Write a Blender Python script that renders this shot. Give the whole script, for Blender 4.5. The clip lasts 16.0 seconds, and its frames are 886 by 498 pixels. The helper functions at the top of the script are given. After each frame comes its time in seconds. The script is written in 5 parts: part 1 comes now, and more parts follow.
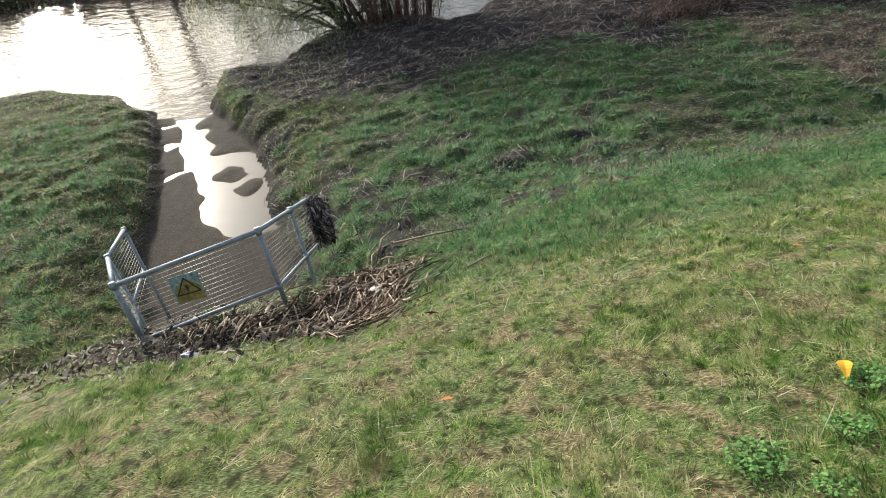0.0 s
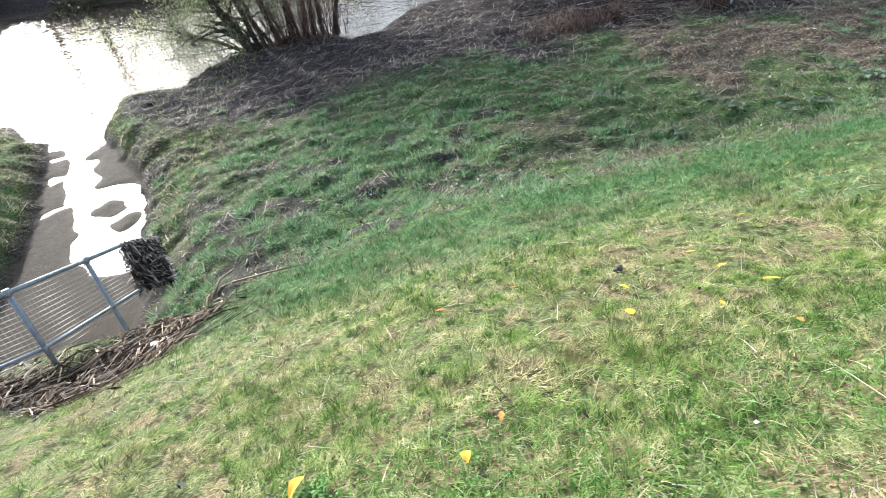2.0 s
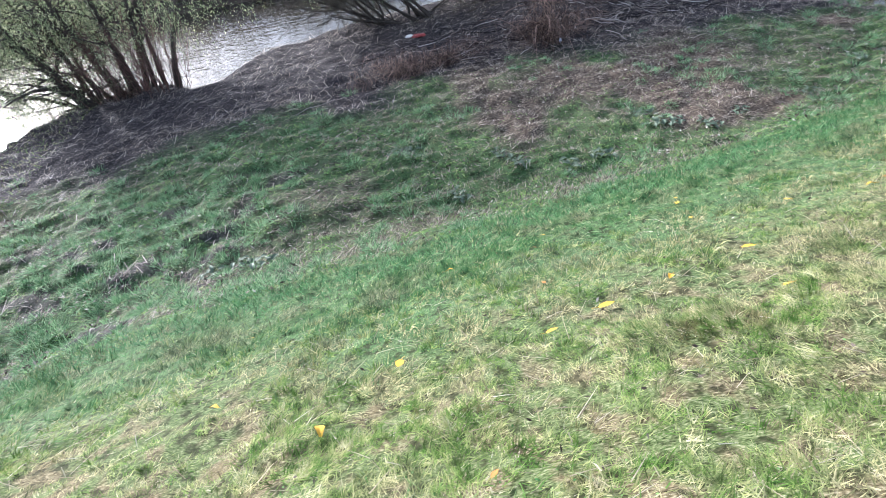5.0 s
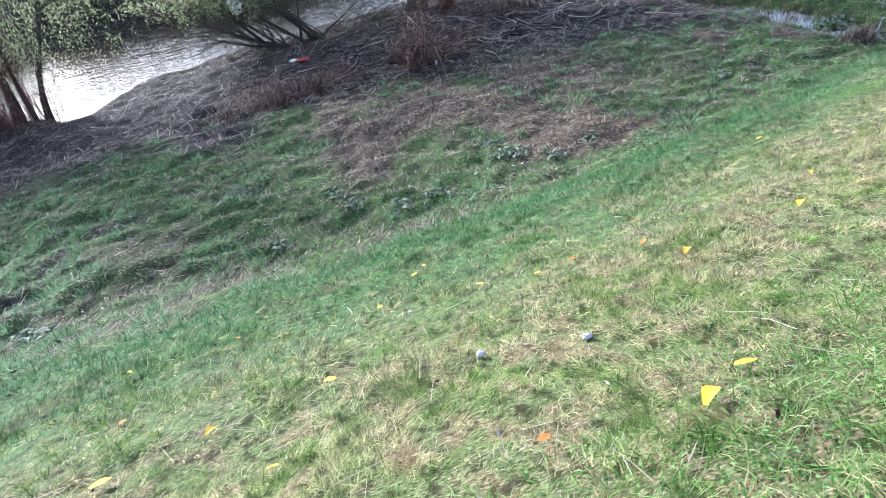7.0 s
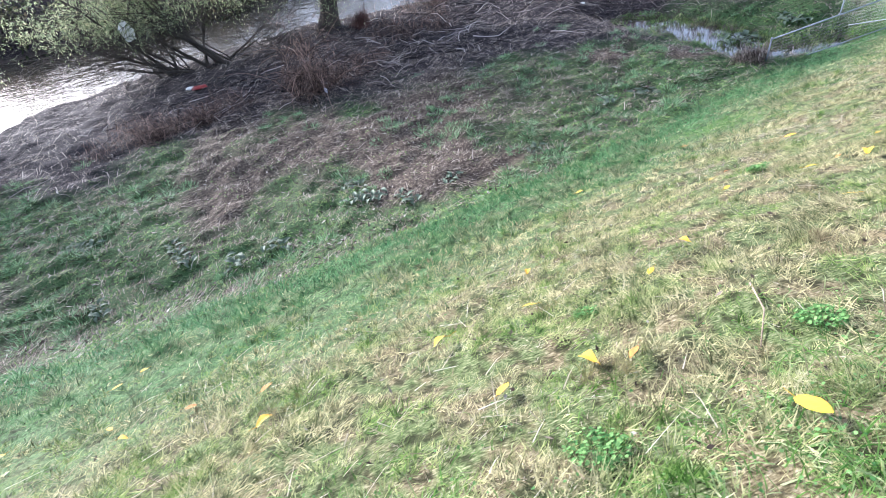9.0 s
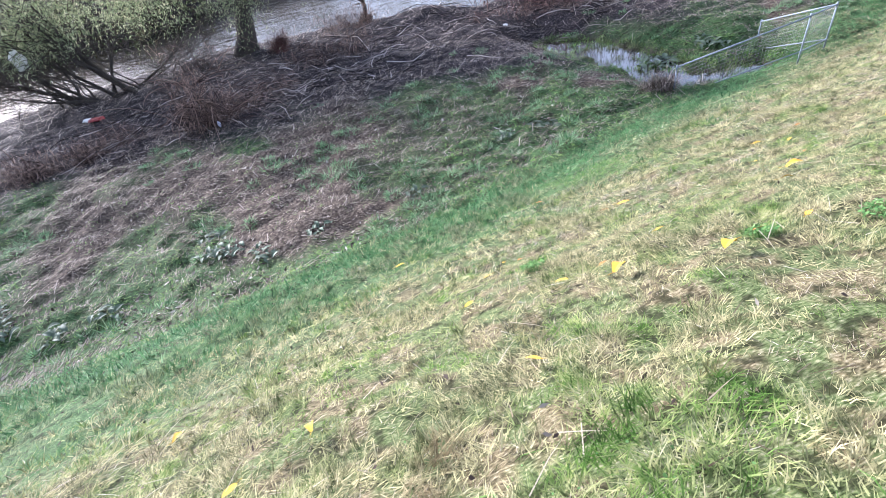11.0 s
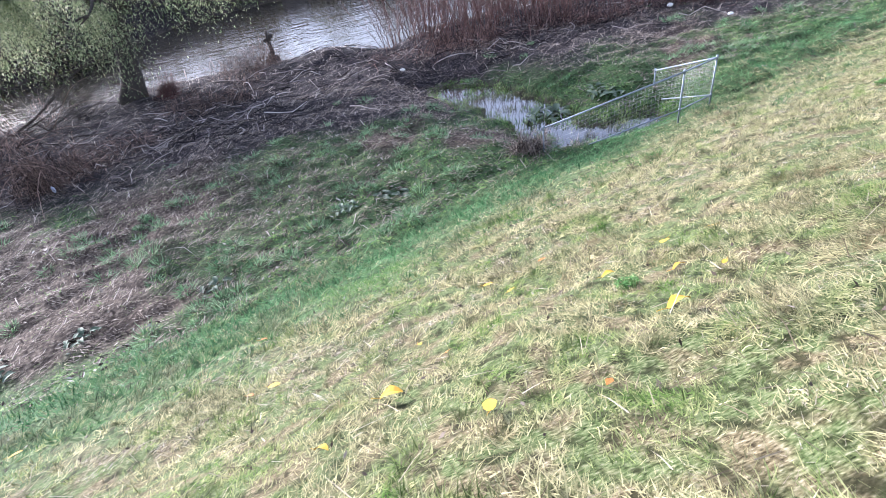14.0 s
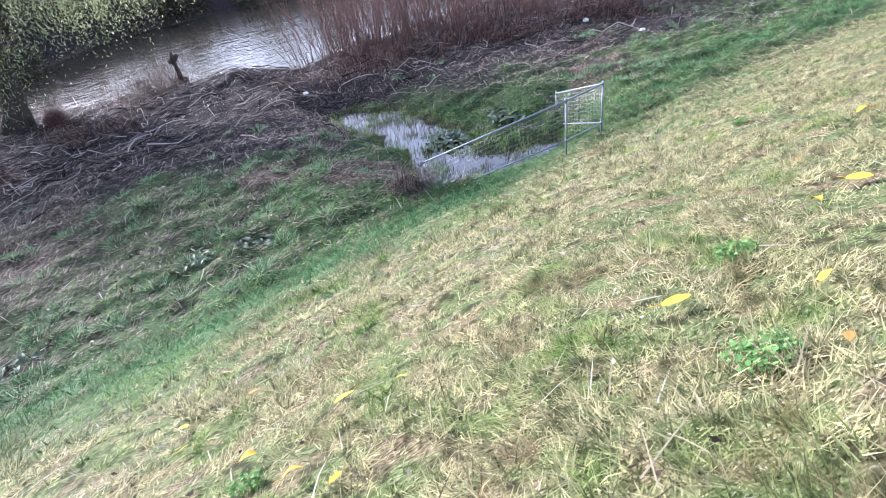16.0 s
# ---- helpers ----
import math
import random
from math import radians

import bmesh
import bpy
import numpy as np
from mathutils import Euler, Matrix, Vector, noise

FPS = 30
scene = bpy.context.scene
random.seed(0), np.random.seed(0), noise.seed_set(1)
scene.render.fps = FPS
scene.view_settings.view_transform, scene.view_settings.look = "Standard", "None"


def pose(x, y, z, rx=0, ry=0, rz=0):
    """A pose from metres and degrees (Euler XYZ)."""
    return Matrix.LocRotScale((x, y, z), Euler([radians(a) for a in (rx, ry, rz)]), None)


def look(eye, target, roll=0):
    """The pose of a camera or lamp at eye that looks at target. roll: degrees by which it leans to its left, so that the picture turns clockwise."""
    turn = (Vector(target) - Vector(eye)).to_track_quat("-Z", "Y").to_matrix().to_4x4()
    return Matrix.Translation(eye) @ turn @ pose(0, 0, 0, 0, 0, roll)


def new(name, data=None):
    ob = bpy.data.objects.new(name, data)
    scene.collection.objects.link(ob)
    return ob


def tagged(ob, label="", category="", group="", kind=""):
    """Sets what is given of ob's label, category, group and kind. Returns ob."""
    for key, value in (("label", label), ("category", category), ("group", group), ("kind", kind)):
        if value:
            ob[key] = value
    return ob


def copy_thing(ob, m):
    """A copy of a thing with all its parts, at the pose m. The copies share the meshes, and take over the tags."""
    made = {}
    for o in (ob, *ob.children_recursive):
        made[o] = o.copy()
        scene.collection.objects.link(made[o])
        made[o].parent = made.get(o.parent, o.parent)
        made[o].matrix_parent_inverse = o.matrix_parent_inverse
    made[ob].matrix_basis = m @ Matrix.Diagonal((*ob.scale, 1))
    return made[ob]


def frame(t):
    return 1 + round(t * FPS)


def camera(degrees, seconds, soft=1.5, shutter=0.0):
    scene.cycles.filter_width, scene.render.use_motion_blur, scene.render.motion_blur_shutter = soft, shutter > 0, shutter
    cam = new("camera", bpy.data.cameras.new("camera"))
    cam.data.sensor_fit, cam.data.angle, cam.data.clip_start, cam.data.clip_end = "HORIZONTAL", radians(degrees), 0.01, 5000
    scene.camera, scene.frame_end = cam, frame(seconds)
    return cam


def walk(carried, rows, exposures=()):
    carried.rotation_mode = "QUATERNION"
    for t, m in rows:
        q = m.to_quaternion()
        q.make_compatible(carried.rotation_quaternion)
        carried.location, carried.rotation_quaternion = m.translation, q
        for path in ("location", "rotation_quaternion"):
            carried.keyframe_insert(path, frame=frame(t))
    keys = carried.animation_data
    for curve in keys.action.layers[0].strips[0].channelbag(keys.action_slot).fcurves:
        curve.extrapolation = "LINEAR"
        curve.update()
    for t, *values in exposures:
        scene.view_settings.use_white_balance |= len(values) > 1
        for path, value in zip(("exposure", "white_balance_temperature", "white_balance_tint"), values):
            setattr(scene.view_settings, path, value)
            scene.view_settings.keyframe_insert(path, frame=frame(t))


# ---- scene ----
cam = camera(81.2, 16.0, 0.4, 0.1)
PATH = [
    (0, (-1.117, -0.372, 7.017), (-1.21, 1.11, 5.678), -8.4),
    (0.5, (-0.473, -0.235, 6.996), (-0.578, 1.247, 5.658), -8.7),
    (1, (0.344, -0.236, 7.02), (0.238, 1.247, 5.682), -9.1),
    (1.5, (0.976, -0.105, 6.976), (0.907, 1.379, 5.637), -9.1),
    (2, (1.728, -0.026, 6.939), (1.711, 1.468, 5.609), -9.1),
    (2.5, (2.439, 0.046, 6.906), (2.429, 1.543, 5.58), -9.1),
    (3, (3.304, 0.31, 6.862), (3.306, 1.808, 5.537), -9.5),
    (3.5, (4.15, 0.403, 6.822), (4.178, 1.898, 5.495), -9.8),
    (4, (4.908, 0.667, 6.823), (4.976, 2.17, 5.505), -9.6),
    (4.2, (5.192, 0.771, 6.838), (5.273, 2.278, 5.525), -9.5),
    (6.3, (8.669, 1.313, 6.559), (8.824, 2.832, 5.268), -10.4),
    (6.5, (9.061, 1.366, 6.492), (9.227, 2.886, 5.203), -10.3),
    (7, (9.877, 1.629, 6.472), (10.069, 3.142, 5.179), -10.5),
    (7.5, (10.657, 1.715, 6.476), (10.865, 3.23, 5.187), -10.7),
    (8, (11.43, 1.913, 6.42), (11.662, 3.422, 5.129), -10.8),
    (8.5, (12.214, 2.023, 6.321), (12.456, 3.533, 5.031), -11.0),
    (9, (13.008, 2.173, 6.219), (13.247, 3.685, 4.932), -11.2),
    (9.5, (13.807, 2.345, 6.118), (14.059, 3.86, 4.836), -11.3),
    (9.7, (14.114, 2.38, 6.055), (14.371, 3.895, 4.775), -11.2),
    (11.8, (16.527, 3.138, 5.794), (16.852, 4.666, 4.546), -11.0),
    (12, (16.805, 3.187, 5.749), (17.134, 4.721, 4.508), -10.9),
    (12.5, (17.518, 3.318, 5.685), (17.858, 4.862, 4.459), -10.9),
    (13, (18.119, 3.55, 5.597), (18.467, 5.095, 4.375), -10.8),
    (13.5, (18.775, 3.724, 5.472), (19.128, 5.273, 4.257), -10.9),
    (14, (19.37, 3.862, 5.437), (19.727, 5.413, 4.226), -10.9),
    (14.5, (19.946, 4.019, 5.389), (20.323, 5.57, 4.183), -10.9),
    (15, (20.568, 4.118, 5.315), (20.963, 5.664, 4.11), -11.0),
    (15.5, (21.09, 4.232, 5.214), (21.515, 5.768, 4.006), -10.9),
    (16, (21.651, 4.381, 5.146), (22.107, 5.91, 3.941), -10.7),
]
# seconds, stops, kelvin, tint: the clip's camera opens up and cools once the glare on the river is out of view
EXPOSURE = [(0.0, 1.23, 6750, 7), (1.0, 1.53, 6650, 7), (2.0, 2.04, 6250, 9), (3.5, 2.19, 5950, 15), (7.0, 2.13, 5600, 15), (9.5, 2.27, 5700, 19), (12.0, 2.27, 5700, 22), (16.0, 2.25, 5700, 22)]
walk(cam, [(t, look(eye, target, roll)) for t, eye, target, roll in PATH], EXPOSURE)

# ---- light: low hazy sun over the river ----
SUN_AZ, SUN_EL = -36.0, 19.0          # degrees from +y towards +x, and above the horizon
world = bpy.data.worlds.new("sky")
scene.world = world
world.use_nodes = True
wn = world.node_tree.nodes
sky = wn.new("ShaderNodeTexSky")
sky.sky_type, sky.sun_disc = "NISHITA", False
sky.sun_elevation, sky.sun_rotation = radians(SUN_EL), radians(SUN_AZ)
sky.dust_density, sky.air_density = 1.2, 1.0
wn["Background"].inputs["Strength"].default_value = 0.14
haze = wn.new("ShaderNodeHueSaturation")       # thin high cloud pales the sky
haze.inputs["Saturation"].default_value = 0.62
world.node_tree.links.new(sky.outputs[0], haze.inputs["Color"])
world.node_tree.links.new(haze.outputs[0], wn["Background"].inputs["Color"])
sun = new("sun", bpy.data.lights.new("sun", "SUN"))
sun.data.energy, sun.data.angle, sun.data.color = 3.3, radians(3.0), (1.0, 0.97, 0.91)
to_sun = Vector((math.sin(radians(SUN_AZ)) * math.cos(radians(SUN_EL)), math.cos(radians(SUN_AZ)) * math.cos(radians(SUN_EL)), math.sin(radians(SUN_EL))))
sun.matrix_world = look(to_sun * 100, (0, 0, 0))

# ---- helpers ----
RNG = np.random.default_rng(7)


def lattice(ix, iy, seed):
    h = (ix.astype(np.int64) * 374761393 + iy.astype(np.int64) * 668265263 + seed * 1442695041) & 0xFFFFFFFF
    h = ((h ^ (h >> 13)) * 1274126177) & 0xFFFFFFFF
    return ((h ^ (h >> 16)) & 0xFFFF) / 65535.0


def vnoise(x, y, seed=0):
    """Smooth value noise in 0..1."""
    x, y = np.asarray(x, float), np.asarray(y, float)
    ix, iy = np.floor(x), np.floor(y)
    fx, fy = x - ix, y - iy
    fx, fy = fx * fx * (3 - 2 * fx), fy * fy * (3 - 2 * fy)
    a, b = lattice(ix, iy, seed), lattice(ix + 1, iy, seed)
    c, d = lattice(ix, iy + 1, seed), lattice(ix + 1, iy + 1, seed)
    return (a * (1 - fx) + b * fx) * (1 - fy) + (c * (1 - fx) + d * fx) * fy


def fbm(x, y, seed=0):
    return (vnoise(x, y, seed) + 0.5 * vnoise(x * 2.1, y * 2.1, seed + 1) + 0.25 * vnoise(x * 4.3, y * 4.3, seed + 2)) / 1.75


def step(a, b, x):
    t = np.clip((x - a) / (b - a), 0, 1)
    return t * t * (3 - 2 * t)


def smin(a, b, k):
    h = np.clip(0.5 + 0.5 * (b - a) / k, 0, 1)
    return b * (1 - h) + a * h - k * h * (1 - h)


def smax(a, b, k):
    return -smin(-a, -b, k)


def line_distance(x, y, pts):
    """Distance to a polyline of (x, y, half width), less the half width there."""
    best = np.full(np.shape(x), 1e9)
    for (ax, ay, aw), (bx, by, bw) in zip(pts, pts[1:]):
        dx, dy = bx - ax, by - ay
        t = np.clip(((x - ax) * dx + (y - ay) * dy) / (dx * dx + dy * dy), 0, 1)
        best = np.minimum(best, np.hypot(x - ax - t * dx, y - ay - t * dy) - (aw + t * (bw - aw)))
    return best


# ---- the lie of the land ----
WATER, POND = -1.5, -0.7
EDGE_X = [-300, -60, -21, -18.9, -15.2, -13.5, -11.7, -10.9, -9, -7.9, -7, -6, -4, -2.2, -0.8, 0.4, 1.8, 3.7, 7, 9.5, 13, 16, 19.6, 21.2, 23.5, 26, 32, 60, 300]
EDGE_Y = [24, 24, 21.7, 22.3, 20.9, 19, 20, 22, 22, 21.9, 24, 25.3, 26.2, 25.4, 24.1, 24.6, 26.6, 27.6, 28.8, 29.3, 29.8, 29.6, 28.5, 28.5, 26.6, 28, 29, 27, 27]
FAR_X, FAR_Y = [-300, -30, 8, 14, 23, 32, 60, 300], [40, 38.5, 38.5, 46, 46, 43, 41, 41]
CHANNEL = [(-6.1, 6.3, 0.9), (-7.0, 8.2, 1.45), (-7.7, 9.6, 1.65), (-8.1, 10.8, 1.65), (-8.55, 12.5, 1.6), (-9.05, 14.0, 1.5), (-10.2, 16.0, 1.15), (-11.5, 18.4, 0.95), (-12.6, 21.5, 1.6), (-14, 26, 2)]
DITCH = [(24.13, 19.24, 0.25), (24.64, 18.28, 0.5), (25.06, 17.2, 0.5), (25.44, 16.22, 0.5), (25.36, 15.05, 0.5), (25.0, 14.15, 0.45), (25.9, 14.0, 0.5), (26.85, 13.9, 0.45), (27.6, 13.85, 0.25)]
FENCE_A, FENCE_B = (-5.72, 4.42), (-3.86, 5.0)


def silt(x, y):
    """Positive on the silt bars of the outfall, negative in its stream."""
    wx, wy = x + 0.5 * (vnoise(x * 1.6, y * 1.6, 93) - 0.5), y + 0.5 * (vnoise(x * 1.6, y * 1.6, 94) - 0.5)
    left = np.interp(wy, [10.1, 10.6, 11.2, 12.2, 13.5, 15.4, 16.65, 18.6], [-5.0, -7.8, -8.28, -8.95, -9.55, -10.48, -10.98, -11.9]) - wx
    for gy in (13.75, 15.85, 17.4):                      # rills that cross the long bar
        left = np.minimum(left, np.abs(wy - gy - 0.15 * (wx + 11)) * 1.2 - 0.06 - 0.14 * np.maximum(left, 0))
    right = np.minimum(wx - np.interp(wy, [14.7, 15.2, 17.2, 18.0], [-9.0, -9.45, -10.5, -10.3]), 1.65 - np.abs(wy - 16.4))
    s = np.maximum(left, right)
    for cx, cy, a, b in ((-8.32, 13.75, 0.56, 0.4), (-7.58, 12.83, 0.46, 0.3)):
        s = np.maximum(s, (1 - np.sqrt(((wx - cx) / a) ** 2 + ((wy - cy) / b) ** 2)) * min(a, b))
    return s


def toe(x):
    """How far down the slope the mown bank ends and the rough flat begins."""
    return np.interp(x, [-3, 1.6, 11.5, 15.6, 21, 24, 32], [6.8, 7.0, 7.7, 8.3, 9.7, 9.9, 11.5])


def height(x, y):
    x, y = np.asarray(x, float), np.asarray(y, float)
    v = y - 0.1 * x
    fall = np.interp(x, [-14, -8, -5.6, -3.8, -2.6, -1.6, -0.5, 0.5, 1.5], [-1.2, -1.05, -0.6, -0.42, -0.40, -0.40, -0.30, -0.2, 0.0])
    fall = fall - 0.12 * np.maximum(v - 5.2, 0) * (1 - step(-2.5, 0.5, x))
    bank = np.minimum(5.12 - 0.53 * v + fall - 0.2 * step(3.4, 5.0, v) * (1 - step(18, 24, x)), 6.15)
    berm = 0.2 - 0.03 * (v - 9.3) + np.interp(x, [-14, -8, -3, 2, 9, 12.5, 17, 21, 30, 40], [-0.75, -0.65, -0.45, -0.12, -0.12, 0.0, -0.08, -0.2, -0.12, -0.12])
    z = smax(bank, berm, 0.35)
    z = z - 0.45 * np.exp(-((x + 2.8) / 0.9) ** 2 - ((y - 4.2) / 1.1) ** 2) - 0.35 * np.exp(-((x + 4.5) / 1.1) ** 2 - ((y - 3.6) / 0.6) ** 2)  # hollows where the flood dropped its debris
    z = z + 0.3 * np.exp(-((x - 21.2) / 2.6) ** 2 - ((y - 25.3) / 1.5) ** 2)          # debris mound by the water
    d = np.interp(x, EDGE_X, EDGE_Y) + 0.35 * (fbm(x * 0.9, y * 0.9, 5) - 0.5) - y
    z = smin(z, np.where(d > 0, WATER - 0.03 + 0.6 * d, WATER - 0.03 + 0.45 * np.maximum(d, -3)), 0.3)
    # outfall channel, cut into the bank below the first railing
    head = (x - FENCE_B[0]) * -0.30 + (y - FENCE_B[1]) * 0.954
    cut = line_distance(x, y, CHANNEL) + 0.4 * (fbm(x * 1.5, y * 1.5, 92) - 0.5)
    cut_z = np.where(cut > 0, WATER - 0.03 + 0.55 * cut + 0.4 * np.minimum(cut, 0.5), WATER - 0.09)
    cut_z = np.where((cut < 0.05) & (y < 18.2), WATER + np.clip(0.14 * silt(x, y), -0.09, 0.035), cut_z)
    cut_z = cut_z + (1 - step(0.0, 0.5, head)) * 20
    z = smin(z, cut_z, 0.15)
    # wet ditch at the toe below the second railing
    ditch = line_distance(x, y, DITCH)
    z = smin(z, POND - 0.12 + np.where(ditch > 0, np.interp(y, [13, 15.5], [0.95, 0.38]) * ditch, 0.1 * ditch), 0.2)
    f = np.interp(x, FAR_X, FAR_Y) - y
    z = np.where(f < 2, np.maximum(z, np.minimum(WATER - 0.6 - 0.55 * f, 2.5)), z)
    rough = (step(8.5, 10.5, v) * 0.6 + 0.4) * (0.06 + 0.94 * step(-0.05, 0.5, cut))
    flat = step(-0.3, 1.0, v - toe(x)) * (1 - step(0.0, 1.0, -ditch) ) * step(0.2, 1.2, cut)
    return z + rough * (0.22 * (fbm(x * 0.8, y * 0.8, 11) - 0.5) + 0.10 * (fbm(x * 2.6, y * 2.6, 21) - 0.5)) + flat * (1 - 0.6 * step(15, 18, v)) * (0.08 * (vnoise(x * 2.1, y * 2.1, 27) - 0.5) + 0.08 * (vnoise(x * 4.1, y * 4.1, 28) - 0.5)) + step(-0.05, 0.5, cut) * (0.10 * (vnoise(x * 1.7, y * 4.0, 25) - 0.5) + 0.05 * (vnoise(x * 4.0, y * 6.5, 26) - 0.5))


def ground_z(x, y):
    return float(height(x, y))


def litter_weight(x, y):
    """1 where dead stems and flood litter cover the ground, 0 on grass."""
    v = y - 0.1 * x
    w = step(15.0, 18.0, v - 4.5 * (1 - step(-11.0, -8.0, np.asarray(x, float))) + 5.0 * (fbm(x * 0.35, y * 0.35, 31) - 0.5) + 0.06 * x)
    near = 1 - step(0.05, np.where(np.asarray(x) > -8.5, 2.6, 0.55), line_distance(np.asarray(x, float), np.asarray(y, float), CHANNEL) + 3.0 * (fbm(x * 1.1, y * 1.1, 33) - 0.5) * (np.asarray(x) > -8.5))
    pile = np.exp(-((x + 2.75) / 0.85) ** 2 - ((y - 4.6) / 1.6) ** 2) + 1.2 * np.exp(-((x + 4.4) / 1.1) ** 2 - ((y - 3.8) / 0.6) ** 2)
    mud = 0.85 * step(0.57, 0.66, fbm(x * 1.2, y * 1.5, 35)) * step(-6, -4, x) * (1 - step(3.0, 6.5, x)) * step(0.2, 0.8, v - toe(x)) * (1 - step(12.5, 14.5, v))
    return np.clip(np.maximum.reduce([w, 0.9 * near, 1.3 * pile - 0.2, mud]), 0, 1)


def bare_weight(x, y):
    v = y - 0.1 * x
    patch = step(0.56, 0.68, fbm(x * 0.42, y * 0.42, 41)) * step(0.6, 1.6, v - toe(x)) * (0.4 + 0.6 * step(6.0, 10.0, x))
    stretch = np.exp(-((x - 13.8) / 4.2) ** 2 - ((y - 15.3) / 2.1) ** 2) * step(0.28, 0.46, fbm(x * 0.75, y * 0.75, 42)) * 1.6
    return np.clip(np.maximum(patch, stretch), 0, 1)


def lower_weight(x, y):
    """1 on the damp lower bank, where the grass grows greener."""
    v = y - 0.1 * x
    start = np.interp(x, [2, 6, 11, 14, 16, 21, 23, 30], [3.8, 3.1, 3.4, 4.6, 5.6, 7.2, 7.5, 10.2])
    return 0.88 * step(-0.9, 1.3, v - start + 1.6 * (fbm(x * 0.7, y * 0.7, 47) - 0.5)) * step(-6, -2, x)


# ---- materials ----
def material(name, rough=0.8):
    m = bpy.data.materials.new(name)
    m.use_nodes = True
    b = m.node_tree.nodes["Principled BSDF"]
    b.inputs["Roughness"].default_value = rough
    return m, m.node_tree.nodes, m.node_tree.links, b


def ramp(nodes, links, source, stops):
    r = nodes.new("ShaderNodeValToRGB")
    while len(r.color_ramp.elements) < len(stops):
        r.color_ramp.elements.new(0.5)
    for e, (p, c) in zip(r.color_ramp.elements, stops):
        e.position, e.color = p, (*c, 1)
    links.new(source, r.inputs[0])
    return r.outputs[0]


def noise_node(nodes, links, scale, detail=4.0, coords="Object", stretch=None):
    tc = nodes.new("ShaderNodeTexCoord")
    n = nodes.new("ShaderNodeTexNoise")
    n.inputs["Scale"].default_value, n.inputs["Detail"].default_value = scale, detail
    src = tc.outputs[coords]
    if stretch:
        mp = nodes.new("ShaderNodeMapping")
        mp.inputs["Scale"].default_value = stretch
        links.new(src, mp.inputs[0])
        src = mp.outputs[0]
    links.new(src, n.inputs["Vector"])
    return n.outputs["Fac"]


def mixed(nodes, links, fac, a, b, mode="MIX"):
    m = nodes.new("ShaderNodeMix")
    m.data_type, m.blend_type = "RGBA", mode
    for value, k in ((fac, 0), (a, 6), (b, 7)):
        if isinstance(value, (int, float)):
            m.inputs[k].default_value = value
        elif isinstance(value, tuple):
            m.inputs[k].default_value = (*value, 1)
        else:
            links.new(value, m.inputs[k])
    return m.outputs[2]


def bumped(nodes, links, b, source, strength, distance):
    bump = nodes.new("ShaderNodeBump")
    bump.inputs["Strength"].default_value, bump.inputs["Distance"].default_value = strength, distance
    links.new(source, bump.inputs["Height"])
    links.new(bump.outputs[0], b.inputs["Normal"])


def simple(name, stops, scale, rough=0.8, metal=0.0, relief=0.3, depth=0.005, stretch=None):
    """Two-scale mottled material."""
    m, n, l, b = material(name, rough)
    big, fine = noise_node(n, l, scale, 3, "Object", stretch), noise_node(n, l, scale * 7, 4, "Object", stretch)
    col = ramp(n, l, big, stops)
    col = mixed(n, l, 0.35, col, ramp(n, l, fine, [(0.3, stops[0][1]), (0.7, stops[-1][1])]))
    l.new(col, b.inputs["Base Color"])
    b.inputs["Metallic"].default_value = metal
    bumped(n, l, b, fine, relief, depth)
    return m


